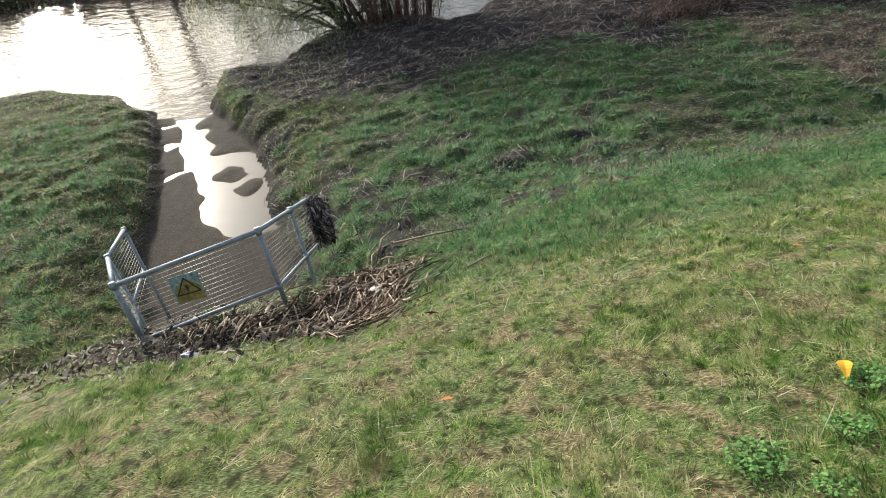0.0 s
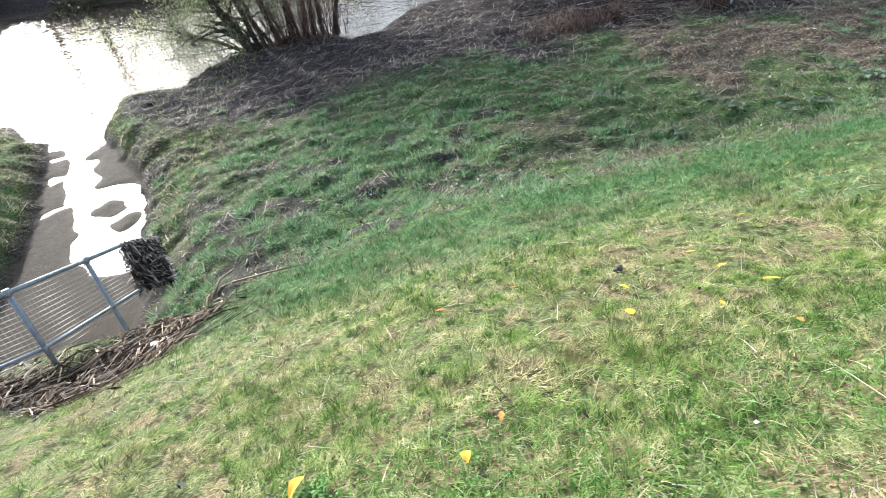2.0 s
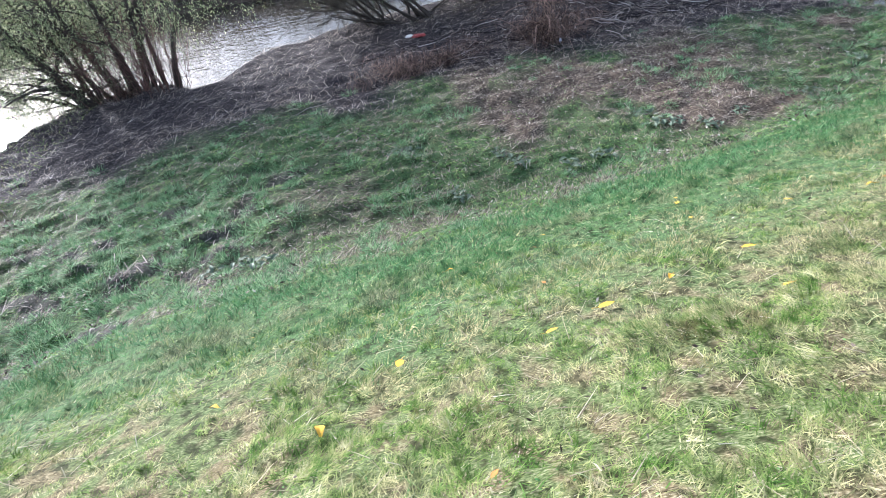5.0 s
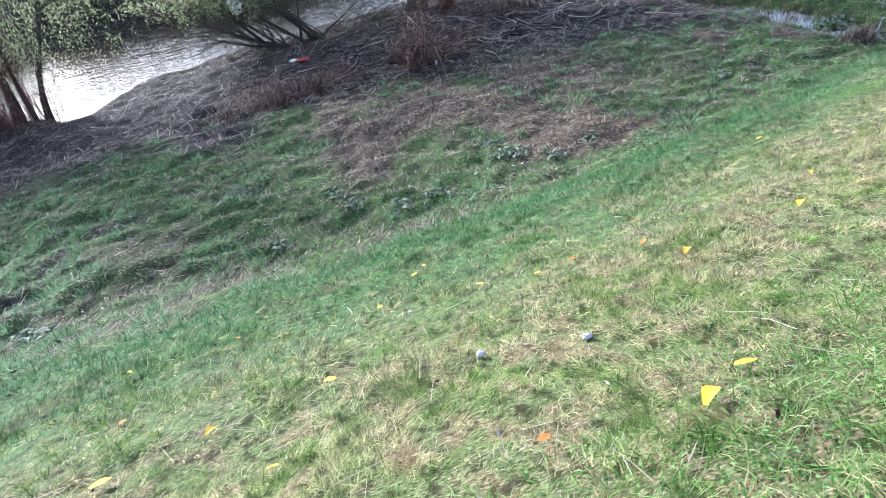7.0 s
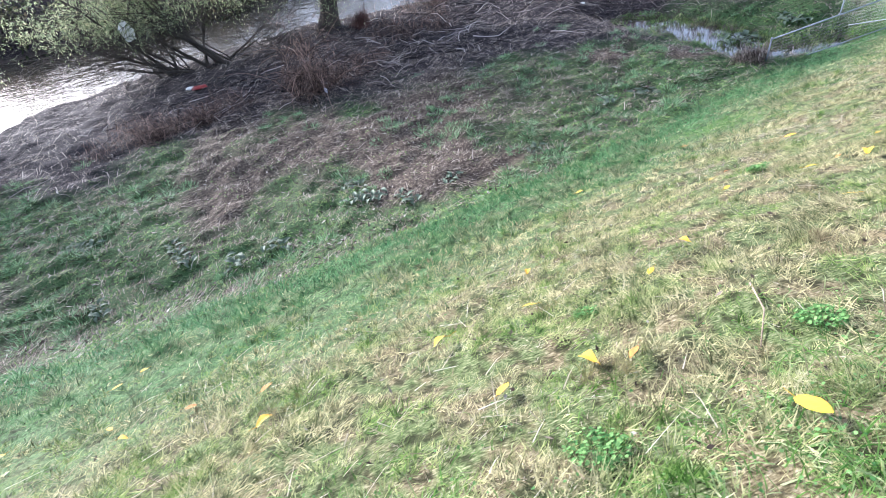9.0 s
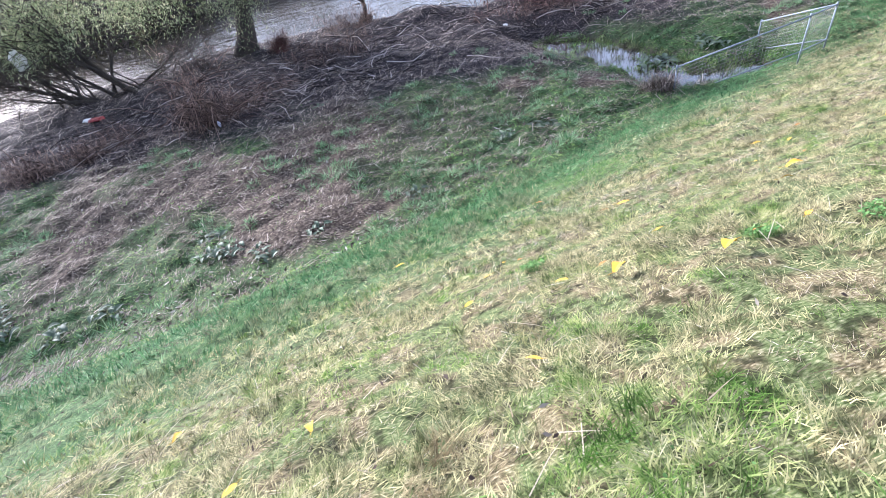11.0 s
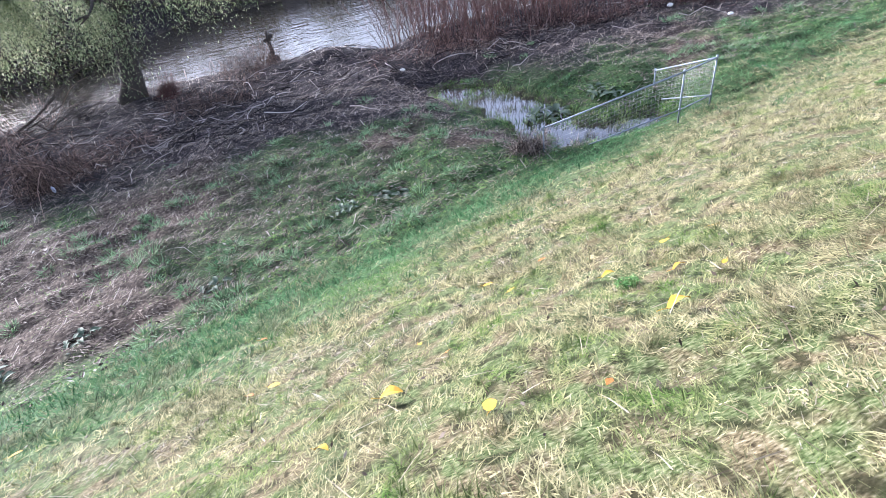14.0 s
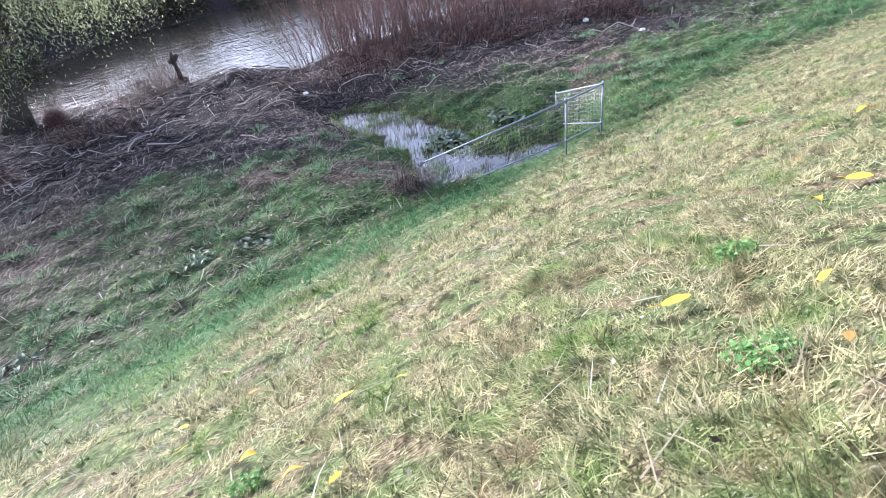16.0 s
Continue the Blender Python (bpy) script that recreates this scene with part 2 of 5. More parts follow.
def foliage(name, stops, patch=None, patch_scale=0.6, glow=0.35, rough=0.55, gaps=None, drift=None, blotch=None, sheen=0.03, tuft=None):
    """Thin leaves and blades: a colour of its own for each blade, patches of another tone over the ground, light let
    through.
    gaps: a dark tone that paints the shade between clumps into the blades. drift: the x range over which the grass
    grows drier."""
    m, n, l, b = material(name, rough)
    g = n.new("ShaderNodeNewGeometry")
    stops = [(p, tuple(0.72 * c for c in q)) for p, q in stops]
    own = g.outputs["Random Per Island"]
    if tuft:                                   # neighbouring blades share their tone
        near, sm = noise_node(n, l, tuft, 4), n.new("ShaderNodeMapRange")
        sm.inputs[1].default_value, sm.inputs[2].default_value = 0.33, 0.67
        l.new(near, sm.inputs[0])
        mx = n.new("ShaderNodeMix")
        mx.inputs[0].default_value = 0.62
        l.new(own, mx.inputs[2])
        l.new(sm.outputs[0], mx.inputs[3])
        own = mx.outputs[0]
    col = ramp(n, l, own, stops)
    if patch:
        patch = tuple(0.72 * c for c in patch)
        src = noise_node(n, l, patch_scale, 5)
        if drift:
            tc, sp, mr, ad = n.new("ShaderNodeTexCoord"), n.new("ShaderNodeSeparateXYZ"), n.new("ShaderNodeMapRange"), n.new("ShaderNodeMath")
            l.new(tc.outputs["Object"], sp.inputs[0])
            l.new(sp.outputs[0], mr.inputs[0])
            mr.inputs[1].default_value, mr.inputs[2].default_value, mr.inputs[3].default_value, mr.inputs[4].default_value = drift[0], drift[1], -0.06, 0.13
            l.new(src, ad.inputs[0])
            l.new(mr.outputs[0], ad.inputs[1])
            src = ad.outputs[0]
        fac = ramp(n, l, src, [(0.44, (0, 0, 0)), (0.62, (0.8, 0.8, 0.8))])
        dry = ramp(n, l, g.outputs["Random Per Island"], [(0.0, tuple(0.28 * c for c in patch)), (0.45, tuple(0.9 * c for c in patch)), (1.0, tuple(min(1.8 * c, 0.85) for c in patch))])
        col = mixed(n, l, fac, col, dry)
    if blotch:
        fac = ramp(n, l, noise_node(n, l, 2.6, 3), [(0.62, (0, 0, 0)), (0.70, (0.6, 0.6, 0.6))])
        col = mixed(n, l, fac, col, blotch)
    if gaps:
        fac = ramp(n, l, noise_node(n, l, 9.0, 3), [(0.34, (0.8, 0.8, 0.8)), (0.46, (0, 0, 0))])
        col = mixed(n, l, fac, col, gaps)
    l.new(col, b.inputs["Base Color"])
    b.inputs["Specular IOR Level"].default_value = sheen
    t = n.new("ShaderNodeBsdfTranslucent")
    l.new(col, t.inputs["Color"])
    mix = n.new("ShaderNodeMixShader")
    mix.inputs[0].default_value = glow
    l.new(b.outputs[0], mix.inputs[1])
    l.new(t.outputs[0], mix.inputs[2])
    l.new(mix.outputs[0], n["Material Output"].inputs["Surface"])
    return m


def ground_material():
    m, n, l, b = material("earth", 0.9)
    at = n.new("ShaderNodeAttribute")
    at.attribute_name = "cover"
    sep = n.new("ShaderNodeSeparateColor")
    l.new(at.outputs["Color"], sep.inputs[0])
    fine, mid, big, blade = noise_node(n, l, 17, 8), noise_node(n, l, 4, 6), noise_node(n, l, 0.8, 4), noise_node(n, l, 75, 5)
    streak, gap_shade = noise_node(n, l, 1.0, 5, "Object", (38, 110, 70)), noise_node(n, l, 11, 5)
    turf = ramp(n, l, streak, [(0.30, (0.010, 0.014, 0.004)), (0.48, (0.060, 0.082, 0.028)), (0.60, (0.115, 0.13, 0.06)), (0.74, (0.23, 0.22, 0.14))])
    thatch = ramp(n, l, streak, [(0.30, (0.020, 0.014, 0.008)), (0.48, (0.10, 0.078, 0.042)), (0.60, (0.17, 0.14, 0.085)), (0.74, (0.30, 0.26, 0.175))])
    turf = mixed(n, l, ramp(n, l, mid, [(0.47, (0, 0, 0)), (0.60, (0.9, 0.9, 0.9))]), turf, thatch)
    lower = ramp(n, l, streak, [(0.30, (0.008, 0.018, 0.007)), (0.50, (0.035, 0.08, 0.028)), (0.72, (0.14, 0.20, 0.085))])
    turf = mixed(n, l, at.outputs["Alpha"], turf, lower)
    # near-black spots put the shade between tufts into the turf colour
    turf = mixed(n, l, ramp(n, l, gap_shade, [(0.36, (0.85, 0.85, 0.85)), (0.50, (0, 0, 0))]), turf, (0.014, 0.015, 0.006))
    soil = ramp(n, l, fine, [(0.3, (0.007, 0.006, 0.006)), (0.52, (0.026, 0.0215, 0.022)), (0.72, (0.10, 0.084, 0.082))])
    straw = ramp(n, l, fine, [(0.3, (0.018, 0.013, 0.010)), (0.52, (0.072, 0.054, 0.040)), (0.72, (0.20, 0.165, 0.125))])
    mud = ramp(n, l, mid, [(0.3, (0.052, 0.041, 0.030)), (0.7, (0.082, 0.066, 0.050))])
    col = mixed(n, l, sep.outputs[1], turf, straw)
    col = mixed(n, l, sep.outputs[0], col, soil)
    col = mixed(n, l, sep.outputs[2], col, mud)
    l.new(col, b.inputs["Base Color"])
    r = n.new("ShaderNodeMapRange")
    r.inputs[3].default_value, r.inputs[4].default_value = 0.92, 0.80
    b.inputs["Specular IOR Level"].default_value = 0.08
    l.new(sep.outputs[2], r.inputs[0])
    l.new(r.outputs[0], b.inputs["Roughness"])
    bumped(n, l, b, fine, 0.5, 0.03)
    return m


def water_material(name, deep, scale, strength, rough=0.04, distance=0.05, gloss=0.5):
    m, n, l, b = material(name, rough)
    b.inputs["Base Color"].default_value = (*deep, 1)
    b.inputs["IOR"].default_value = 1.33
    b.inputs["Specular IOR Level"].default_value = gloss
    a = noise_node(n, l, scale, 3, "Object", (0.45, 1.0, 1.0))
    c = noise_node(n, l, scale * 0.22, 2, "Object", (0.4, 1.0, 1.0))
    mix = mixed(n, l, 0.4, a, c)
    bumped(n, l, b, mix, strength, distance)
    return m


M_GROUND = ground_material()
M_RIVER = water_material("river_water", (0.050, 0.042, 0.030), 3.0, 0.55, 0.05, 0.12)
M_STILL = water_material("still_water", (0.030, 0.025, 0.019), 2.5, 0.07, 0.02, 0.02, 3.0)
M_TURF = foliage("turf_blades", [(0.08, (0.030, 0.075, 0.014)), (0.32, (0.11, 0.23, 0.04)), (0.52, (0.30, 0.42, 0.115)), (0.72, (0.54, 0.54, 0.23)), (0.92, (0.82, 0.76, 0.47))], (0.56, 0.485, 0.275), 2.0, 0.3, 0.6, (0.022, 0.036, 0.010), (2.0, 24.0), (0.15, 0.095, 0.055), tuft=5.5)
M_FRESH = foliage("fresh_blades", [(0.0, (0.06, 0.165, 0.03)), (0.55, (0.19, 0.36, 0.08)), (1.0, (0.50, 0.57, 0.29))])
M_LUSH = foliage("lush_blades", [(0.0, (0.025, 0.09, 0.034)), (0.6, (0.13, 0.32, 0.12)), (1.0, (0.32, 0.52, 0.24))], glow=0.45, sheen=0.07)
M_TUSSOCK = foliage("tussock_blades", [(0.0, (0.04, 0.12, 0.05)), (0.45, (0.19, 0.38, 0.17)), (1.0, (0.50, 0.68, 0.38))], glow=0.5, sheen=0.07)
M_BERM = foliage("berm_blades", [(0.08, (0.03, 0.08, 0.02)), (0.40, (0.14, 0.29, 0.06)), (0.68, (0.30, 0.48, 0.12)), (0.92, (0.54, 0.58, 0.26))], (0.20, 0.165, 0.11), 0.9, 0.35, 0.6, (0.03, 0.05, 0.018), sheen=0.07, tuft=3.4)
M_STRAW = foliage("flattened_straw", [(0.0, (0.02, 0.014, 0.012)), (0.35, (0.12, 0.092, 0.072)), (0.75, (0.38, 0.31, 0.245)), (1.0, (0.72, 0.63, 0.52))], None, 1, 0.2, 0.8, sheen=0.07)
M_LITTER = foliage("dead_stems", [(0.0, (0.006, 0.005, 0.005)), (0.45, (0.042, 0.034, 0.034)), (0.76, (0.21, 0.172, 0.165)), (1.0, (0.74, 0.66, 0.61))], None, 1, 0.1, 0.8, sheen=0.07)
M_THATCH = foliage("bank_thatch", [(0.0, (0.11, 0.078, 0.05)), (0.4, (0.37, 0.30, 0.20)), (0.8, (0.62, 0.54, 0.40)), (1.0, (0.85, 0.78, 0.62))], None, 1, 0.3, 0.6)
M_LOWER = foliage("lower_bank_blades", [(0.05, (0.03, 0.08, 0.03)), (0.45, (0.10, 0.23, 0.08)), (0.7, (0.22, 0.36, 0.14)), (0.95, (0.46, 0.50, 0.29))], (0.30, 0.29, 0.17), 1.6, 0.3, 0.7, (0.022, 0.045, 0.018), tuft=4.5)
M_REED = foliage("pale_dead_reed", [(0.0, (0.09, 0.07, 0.06)), (0.6, (0.28, 0.23, 0.195)), (1.0, (0.64, 0.56, 0.48))], None, 1, 0.1, 0.7, sheen=0.07)
M_DRIFT = foliage("drift_sticks", [(0.0, (0.018, 0.012, 0.010)), (0.4, (0.14, 0.098, 0.072)), (0.75, (0.46, 0.36, 0.27)), (1.0, (0.85, 0.72, 0.58))], None, 1, 0.0, 0.85)
M_DEADLEAF = foliage("dead_leaves", [(0.0, (0.03, 0.02, 0.016)), (0.5, (0.10, 0.075, 0.06)), (0.8, (0.27, 0.22, 0.175)), (1.0, (0.60, 0.56, 0.48))], None, 1, 0.15, 0.7, sheen=0.07)
M_BARK = simple("willow_bark", [(0.35, (0.012, 0.009, 0.007)), (0.65, (0.060, 0.046, 0.034))], 7, 0.95, 0, 1.0, 0.05, (1, 1, 0.18))
M_WILLOW = foliage("willow_leaves", [(0.0, (0.16, 0.215, 0.11)), (0.5, (0.36, 0.43, 0.23)), (0.85, (0.56, 0.60, 0.35)), (1.0, (0.76, 0.72, 0.46))], None, 1, 0.6, sheen=0.05)
M_OSIER = simple("osier_bark", [(0.3, (0.06, 0.028, 0.024)), (0.7, (0.19, 0.088, 0.068))], 4, 0.7)
M_BRAMBLE = foliage("dead_bramble", [(0.0, (0.016, 0.011, 0.010)), (0.55, (0.11, 0.072, 0.06)), (1.0, (0.44, 0.31, 0.25))], None, 1, 0.1, 0.8)
M_UNDER = foliage("red_undergrowth", [(0.0, (0.02, 0.012, 0.011)), (0.6, (0.11, 0.066, 0.058)), (1.0, (0.40, 0.26, 0.215))], None, 1, 0.1, 0.8)
M_GALV = simple("galvanised_steel", [(0.3, (0.13, 0.155, 0.18)), (0.7, (0.26, 0.295, 0.33))], 14, 0.55, 0.35, 0.2, 0.001)

M_CHANNEL = water_material("silty_water", (0.10, 0.078, 0.056), 2.0, 0.35, 0.22, 0.03, 1.0)
M_SCRUB = foliage("far_scrub_leaves", [(0.0, (0.03, 0.04, 0.018)), (0.5, (0.075, 0.085, 0.04)), (1.0, (0.16, 0.13, 0.08))], None, 1, 0.3)
M_WIRE = simple("mesh_wire", [(0.3, (0.20, 0.20, 0.19)), (0.7, (0.32, 0.32, 0.30))], 20, 0.5, 0.4)
M_STICK = simple("bleached_wood", [(0.35, (0.055, 0.036, 0.025)), (0.65, (0.32, 0.235, 0.165))], 3, 0.85)
M_DOCK = simple("dock_leaf", [(0.3, (0.035, 0.06, 0.03)), (0.7, (0.10, 0.135, 0.075))], 9, 0.7)
M_WEED = foliage("weed_leaves", [(0.0, (0.06, 0.17, 0.05)), (1.0, (0.24, 0.42, 0.14))], None, 1, 0.3)
M_LEAF_Y = simple("yellow_leaf", [(0.3, (0.36, 0.185, 0.008)), (0.7, (0.52, 0.32, 0.014))], 12, 0.85)
M_LEAF_O = simple("orange_leaf", [(0.3, (0.20, 0.065, 0.010)), (0.7, (0.40, 0.15, 0.016))], 12, 0.85)
M_WHITE = simple("white_plastic", [(0.3, (0.55, 0.54, 0.50)), (0.7, (0.78, 0.77, 0.73))], 6, 0.45)
M_RED = simple("red_plastic_skin", [(0.3, (0.17, 0.016, 0.016)), (0.7, (0.30, 0.03, 0.028))], 6, 0.45)
M_RUST = simple("sodden_red_cloth", [(0.3, (0.04, 0.014, 0.011)), (0.7, (0.11, 0.036, 0.027))], 6, 0.9)
M_PALE = simple("pale_wrapper", [(0.3, (0.30, 0.33, 0.45)), (0.7, (0.6, 0.62, 0.7))], 25, 0.4)
M_PAPER = simple("stained_paper", [(0.3, (0.34, 0.26, 0.19)), (0.7, (0.58, 0.52, 0.43))], 18, 0.8)
M_BLACK = simple("black_paint", [(0.3, (0.012, 0.011, 0.010)), (0.7, (0.035, 0.032, 0.03))], 14, 0.6)
M_GREEN = simple("scuffed_green", [(0.35, (0.04, 0.12, 0.11)), (0.65, (0.36, 0.45, 0.42))], 22, 0.6)
M_YELLOW = simple("dirty_yellow", [(0.35, (0.10, 0.08, 0.03)), (0.65, (0.36, 0.27, 0.06))], 16, 0.7)


def part(name, bm, mat, parent, label=""):
    me = bpy.data.meshes.new(name)
    bm.to_mesh(me)
    bm.free()
    me.materials.append(mat)
    ob = new(name, me)
    ob.parent = parent
    return tagged(ob, label)


def array_mesh(name, verts, tris, mat, parent=None, smooth=False):
    """One mesh from arrays of points and triangles."""
    me = bpy.data.meshes.new(name)
    verts, tris = np.asarray(verts, np.float32), np.asarray(tris, np.int32)
    me.vertices.add(len(verts))
    me.vertices.foreach_set("co", verts.ravel())
    me.loops.add(tris.size)
    me.loops.foreach_set("vertex_index", tris.ravel())
    me.polygons.add(len(tris))
    me.polygons.foreach_set("loop_start", np.arange(0, tris.size, 3, dtype=np.int32))
    if smooth:
        me.polygons.foreach_set("use_smooth", np.ones(len(tris), bool))
    me.update(calc_edges=True)
    me.materials.append(mat)
    ob = new(name, me)
    ob.parent = parent
    return ob


def blades(root, way, length, width, lift, droop=0.35):
    """Bent tapering blades: roots (n, 3), heading angle, length, width, angle above the ground."""
    n = len(root)
    head = np.stack([np.cos(way), np.sin(way), np.zeros(n)], 1)
    side = np.stack([-np.sin(way), np.cos(way), np.zeros(n)], 1) * (width / 2)[:, None]
    up = np.array([0, 0, 1.0])
    l1, l2 = lift, lift - droop
    mid = root + head * (0.5 * length * np.cos(l1))[:, None] + up * (0.5 * length * np.sin(l1))[:, None]
    tip = mid + head * (0.5 * length * np.cos(l2))[:, None] + up * (0.5 * length * np.sin(l2))[:, None]
    verts = np.stack([root - side, root + side, mid - side * 0.8, mid + side * 0.8, tip], 1).reshape(-1, 3)
    k = np.arange(n)[:, None, None] * 5
    tris = (k + np.array([[0, 1, 3], [0, 3, 2], [2, 3, 4]])[None]).reshape(-1, 3)
    return verts, tris


def joined(pieces):
    vs, ts, k = [], [], 0
    for v, t in pieces:
        vs.append(v)
        ts.append(t + k)
        k += len(v)
    return np.concatenate(vs), np.concatenate(ts)


def tube(points, radii, sides=6):
    """A tapering tube along points, as arrays."""
    pts = [Vector(p) for p in points]
    vs, ts = [], []
    for i, p in enumerate(pts):
        d = (pts[min(i + 1, len(pts) - 1)] - pts[max(i - 1, 0)]).normalized()
        a = d.cross(Vector((0.31, 0.12, 0.94)) if abs(d.z) < 0.9 else Vector((1, 0, 0))).normalized()
        c = d.cross(a)
        for s in range(sides):
            w = 2 * math.pi * s / sides
            vs.append(p + (a * math.cos(w) + c * math.sin(w)) * radii[i])
    for i in range(len(pts) - 1):
        for s in range(sides):
            a, b = i * sides + s, i * sides + (s + 1) % sides
            ts += [(a, b, b + sides), (a, b + sides, a + sides)]
    for s in range(1, sides - 1):
        ts += [(0, s + 1, s), ((len(pts) - 1) * sides, (len(pts) - 1) * sides + s, (len(pts) - 1) * sides + s + 1)]
    return np.array([tuple(v) for v in vs]), np.array(ts)


# ---- ground, river and pools ----
def build_ground():
    gx = np.concatenate([[-1500, -600, -250, -120, -70, -50], np.arange(-40, -15, 0.6), np.arange(-15, -12.6, 0.16), np.arange(-12.6, -6.0, 0.11), np.arange(-6.0, 38, 0.16), np.arange(38, 70, 0.7), [80, 120, 250, 600, 1500]])
    gy = np.concatenate([[-1500, -500, -150, -60, -30, -15, -8], np.arange(-5, 0, 0.5), np.arange(0, 10, 0.16), np.arange(10, 18.2, 0.11), np.arange(18.2, 30.5, 0.16), np.arange(30.5, 62, 0.8), [70, 100, 200, 500, 1500]])
    X, Y = np.meshgrid(gx, gy)
    Z = height(X, Y)
    nx, ny = len(gx), len(gy)
    i = (np.arange(ny - 1)[:, None] * nx + np.arange(nx - 1)[None]).ravel()
    tris = np.concatenate([np.stack([i, i + 1, i + nx + 1], 1), np.stack([i, i + nx + 1, i + nx], 1)])
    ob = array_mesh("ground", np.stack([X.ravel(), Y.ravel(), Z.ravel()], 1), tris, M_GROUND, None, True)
    col = ob.data.color_attributes.new("cover", "FLOAT_COLOR", "POINT")
    x, y, z = X.ravel(), Y.ravel(), Z.ravel()
    wet = np.maximum(1 - step(-0.02, 0.10, z - WATER), (1 - step(0.0, 0.12, z - POND)) * (np.abs(line_distance(x, y, DITCH)) < 1.5))
    rgba = np.stack([litter_weight(x, y), bare_weight(x, y), wet, lower_weight(x, y)], 1).astype(np.float32)
    col.data.foreach_set("color", rgba.ravel())
    return tagged(ob, "grassy flood bank and muddy riverside ground", "ground", "", "structure")


build_ground()


def water_sheet(name, x0, x1, y0, y1, z, mat, label):
    v = np.array([(x0, y0, z), (x1, y0, z), (x1, y1, z), (x0, y1, z)])
    return tagged(array_mesh(name, v, [(0, 1, 2), (0, 2, 3)], mat), label, "water", "", "structure")


water_sheet("river_water", -1500, 1500, 17.9, 60.0, WATER, M_RIVER, "wide brown rippled river glittering in low sun")
water_sheet("channel_water", -15, -3, 5.6, 17.9, WATER, M_CHANNEL, "shallow muddy outfall water between brown silt bars")
water_sheet("ditch_water", 22.5, 29.5, 12.6, 20.6, POND, M_STILL, "still pool of ditch water reflecting the sky")


# ---- grass ----
def scatter(n, x0, x1, v0, v1):
    x = RNG.uniform(x0, x1, n)
    return x, RNG.uniform(v0, v1, n) + 0.1 * x


def flattened(v):
    """Keeps one long triangle of each blade, for short or distant ones."""
    v = v.reshape(-1, 5, 3)[:, [0, 1, 4]].reshape(-1, 3)
    return v, np.arange(len(v)).reshape(-1, 3)


def grown(x, y, way, length, width, lift, mat, name, label, droop=0.35, flat=False):
    keep = height(x, y) > WATER + 0.2
    x, y, way, length, width, lift = (a[keep] for a in (x, y, way, length, width, lift))
    root = np.stack([x, y, height(x, y) - 0.004], 1)
    v, t = blades(root, way, length, width, lift, droop)
    if flat:
        v, t = flattened(v)
    return tagged(array_mesh(name, v, t, mat), label, "grass", "", "stuff")


def path_v(x):
    """How far down the slope the walker's line lies."""
    return -0.3 + 0.113 * x


def turf(name, label, zones, flat, long):
    xs, ys = [], []
    for n, x0, x1, a, b in zones:
        x = RNG.uniform(x0, x1, n)
        xs.append(x), ys.append(RNG.uniform(a, b, n) + path_v(x) + 0.1 * x)
    x, y = np.concatenate(xs), np.concatenate(ys)
    tall = fbm(x * 1.7, y * 1.7, 55)
    clump = vnoise(x * 8.0, y * 8.0, 59)
    bald = step(0.63, 0.71, fbm(x * 2.3, y * 2.3, 57))
    keep = (RNG.random(len(x)) > 0.95 * litter_weight(x, y)) & (RNG.random(len(x)) > 0.45 * (1 - clump)) & (RNG.random(len(x)) > 0.65 * bald) & (y - 0.1 * x < toe(x) + 0.2)
    x, y, tall, clump = x[keep], y[keep], tall[keep], clump[keep]
    n = len(x)
    way = 0.9 + 4.0 * (fbm(x * 1.3, y * 1.3, 51) - 0.5) + 2.2 * (clump - 0.5) + RNG.normal(0, 0.8, n)
    length = (0.032 + 0.062 * tall * (0.4 + clump)) * RNG.uniform(0.5, 1.6, n) * long
    lift = RNG.uniform(-0.15, 0.45, n) + 0.5 * step(0.45, 0.7, tall) * clump
    down = y - 0.1 * x - path_v(x)
    width = RNG.uniform(0.0026, 0.006, n) * (1.3 if flat else 1.0) * np.interp(down, [2.6, 5.0, 8.0], [1.0, 1.8, 2.2])
    root = np.stack([x, y, height(x, y) - 0.006 + 0.065 * clump ** 2 * step(0.38, 0.65, tall)], 1)
    green = RNG.random(n) < lower_weight(x, y)
    for pick, mat, kind, text in ((~green, M_TURF, name, label), (green, M_LOWER, "lower_turf", "damp greener grass on the lower bank")):
        if pick.sum() < 2000:
            continue
        v, t = blades(root[pick], way[pick], length[pick], width[pick], lift[pick], 0.5)
        if flat:
            v, t = flattened(v)
        tagged(array_mesh(kind, v, t, mat), text, "grass", "", "stuff")


NEAR = "rough mown bank grass, green mixed with straw"
turf("bank_turf", NEAR, ((105000, -5, 28, -0.8, 0.1), (275000, -5, 28, 0.1, 2.0), (140000, -5, 30, 2.0, 3.4)), True, 1.0)
turf("long_turf", "longer bent grass blades over the mown bank", ((5000, -5, 30, -0.5, 0.6), (24000, -5, 30, 0.6, 2.6), (9000, -5, 30, 2.6, 4.0)), False, 1.35)
turf("bank_turf", NEAR, ((140000, -5, 33, 3.4, 5.5), (190000, -6, 40, 5.0, 9.5), (25000, 28, 44, -2.0, 6.0), (100000, -10, -4, 0, 5.5)), True, 1.5)


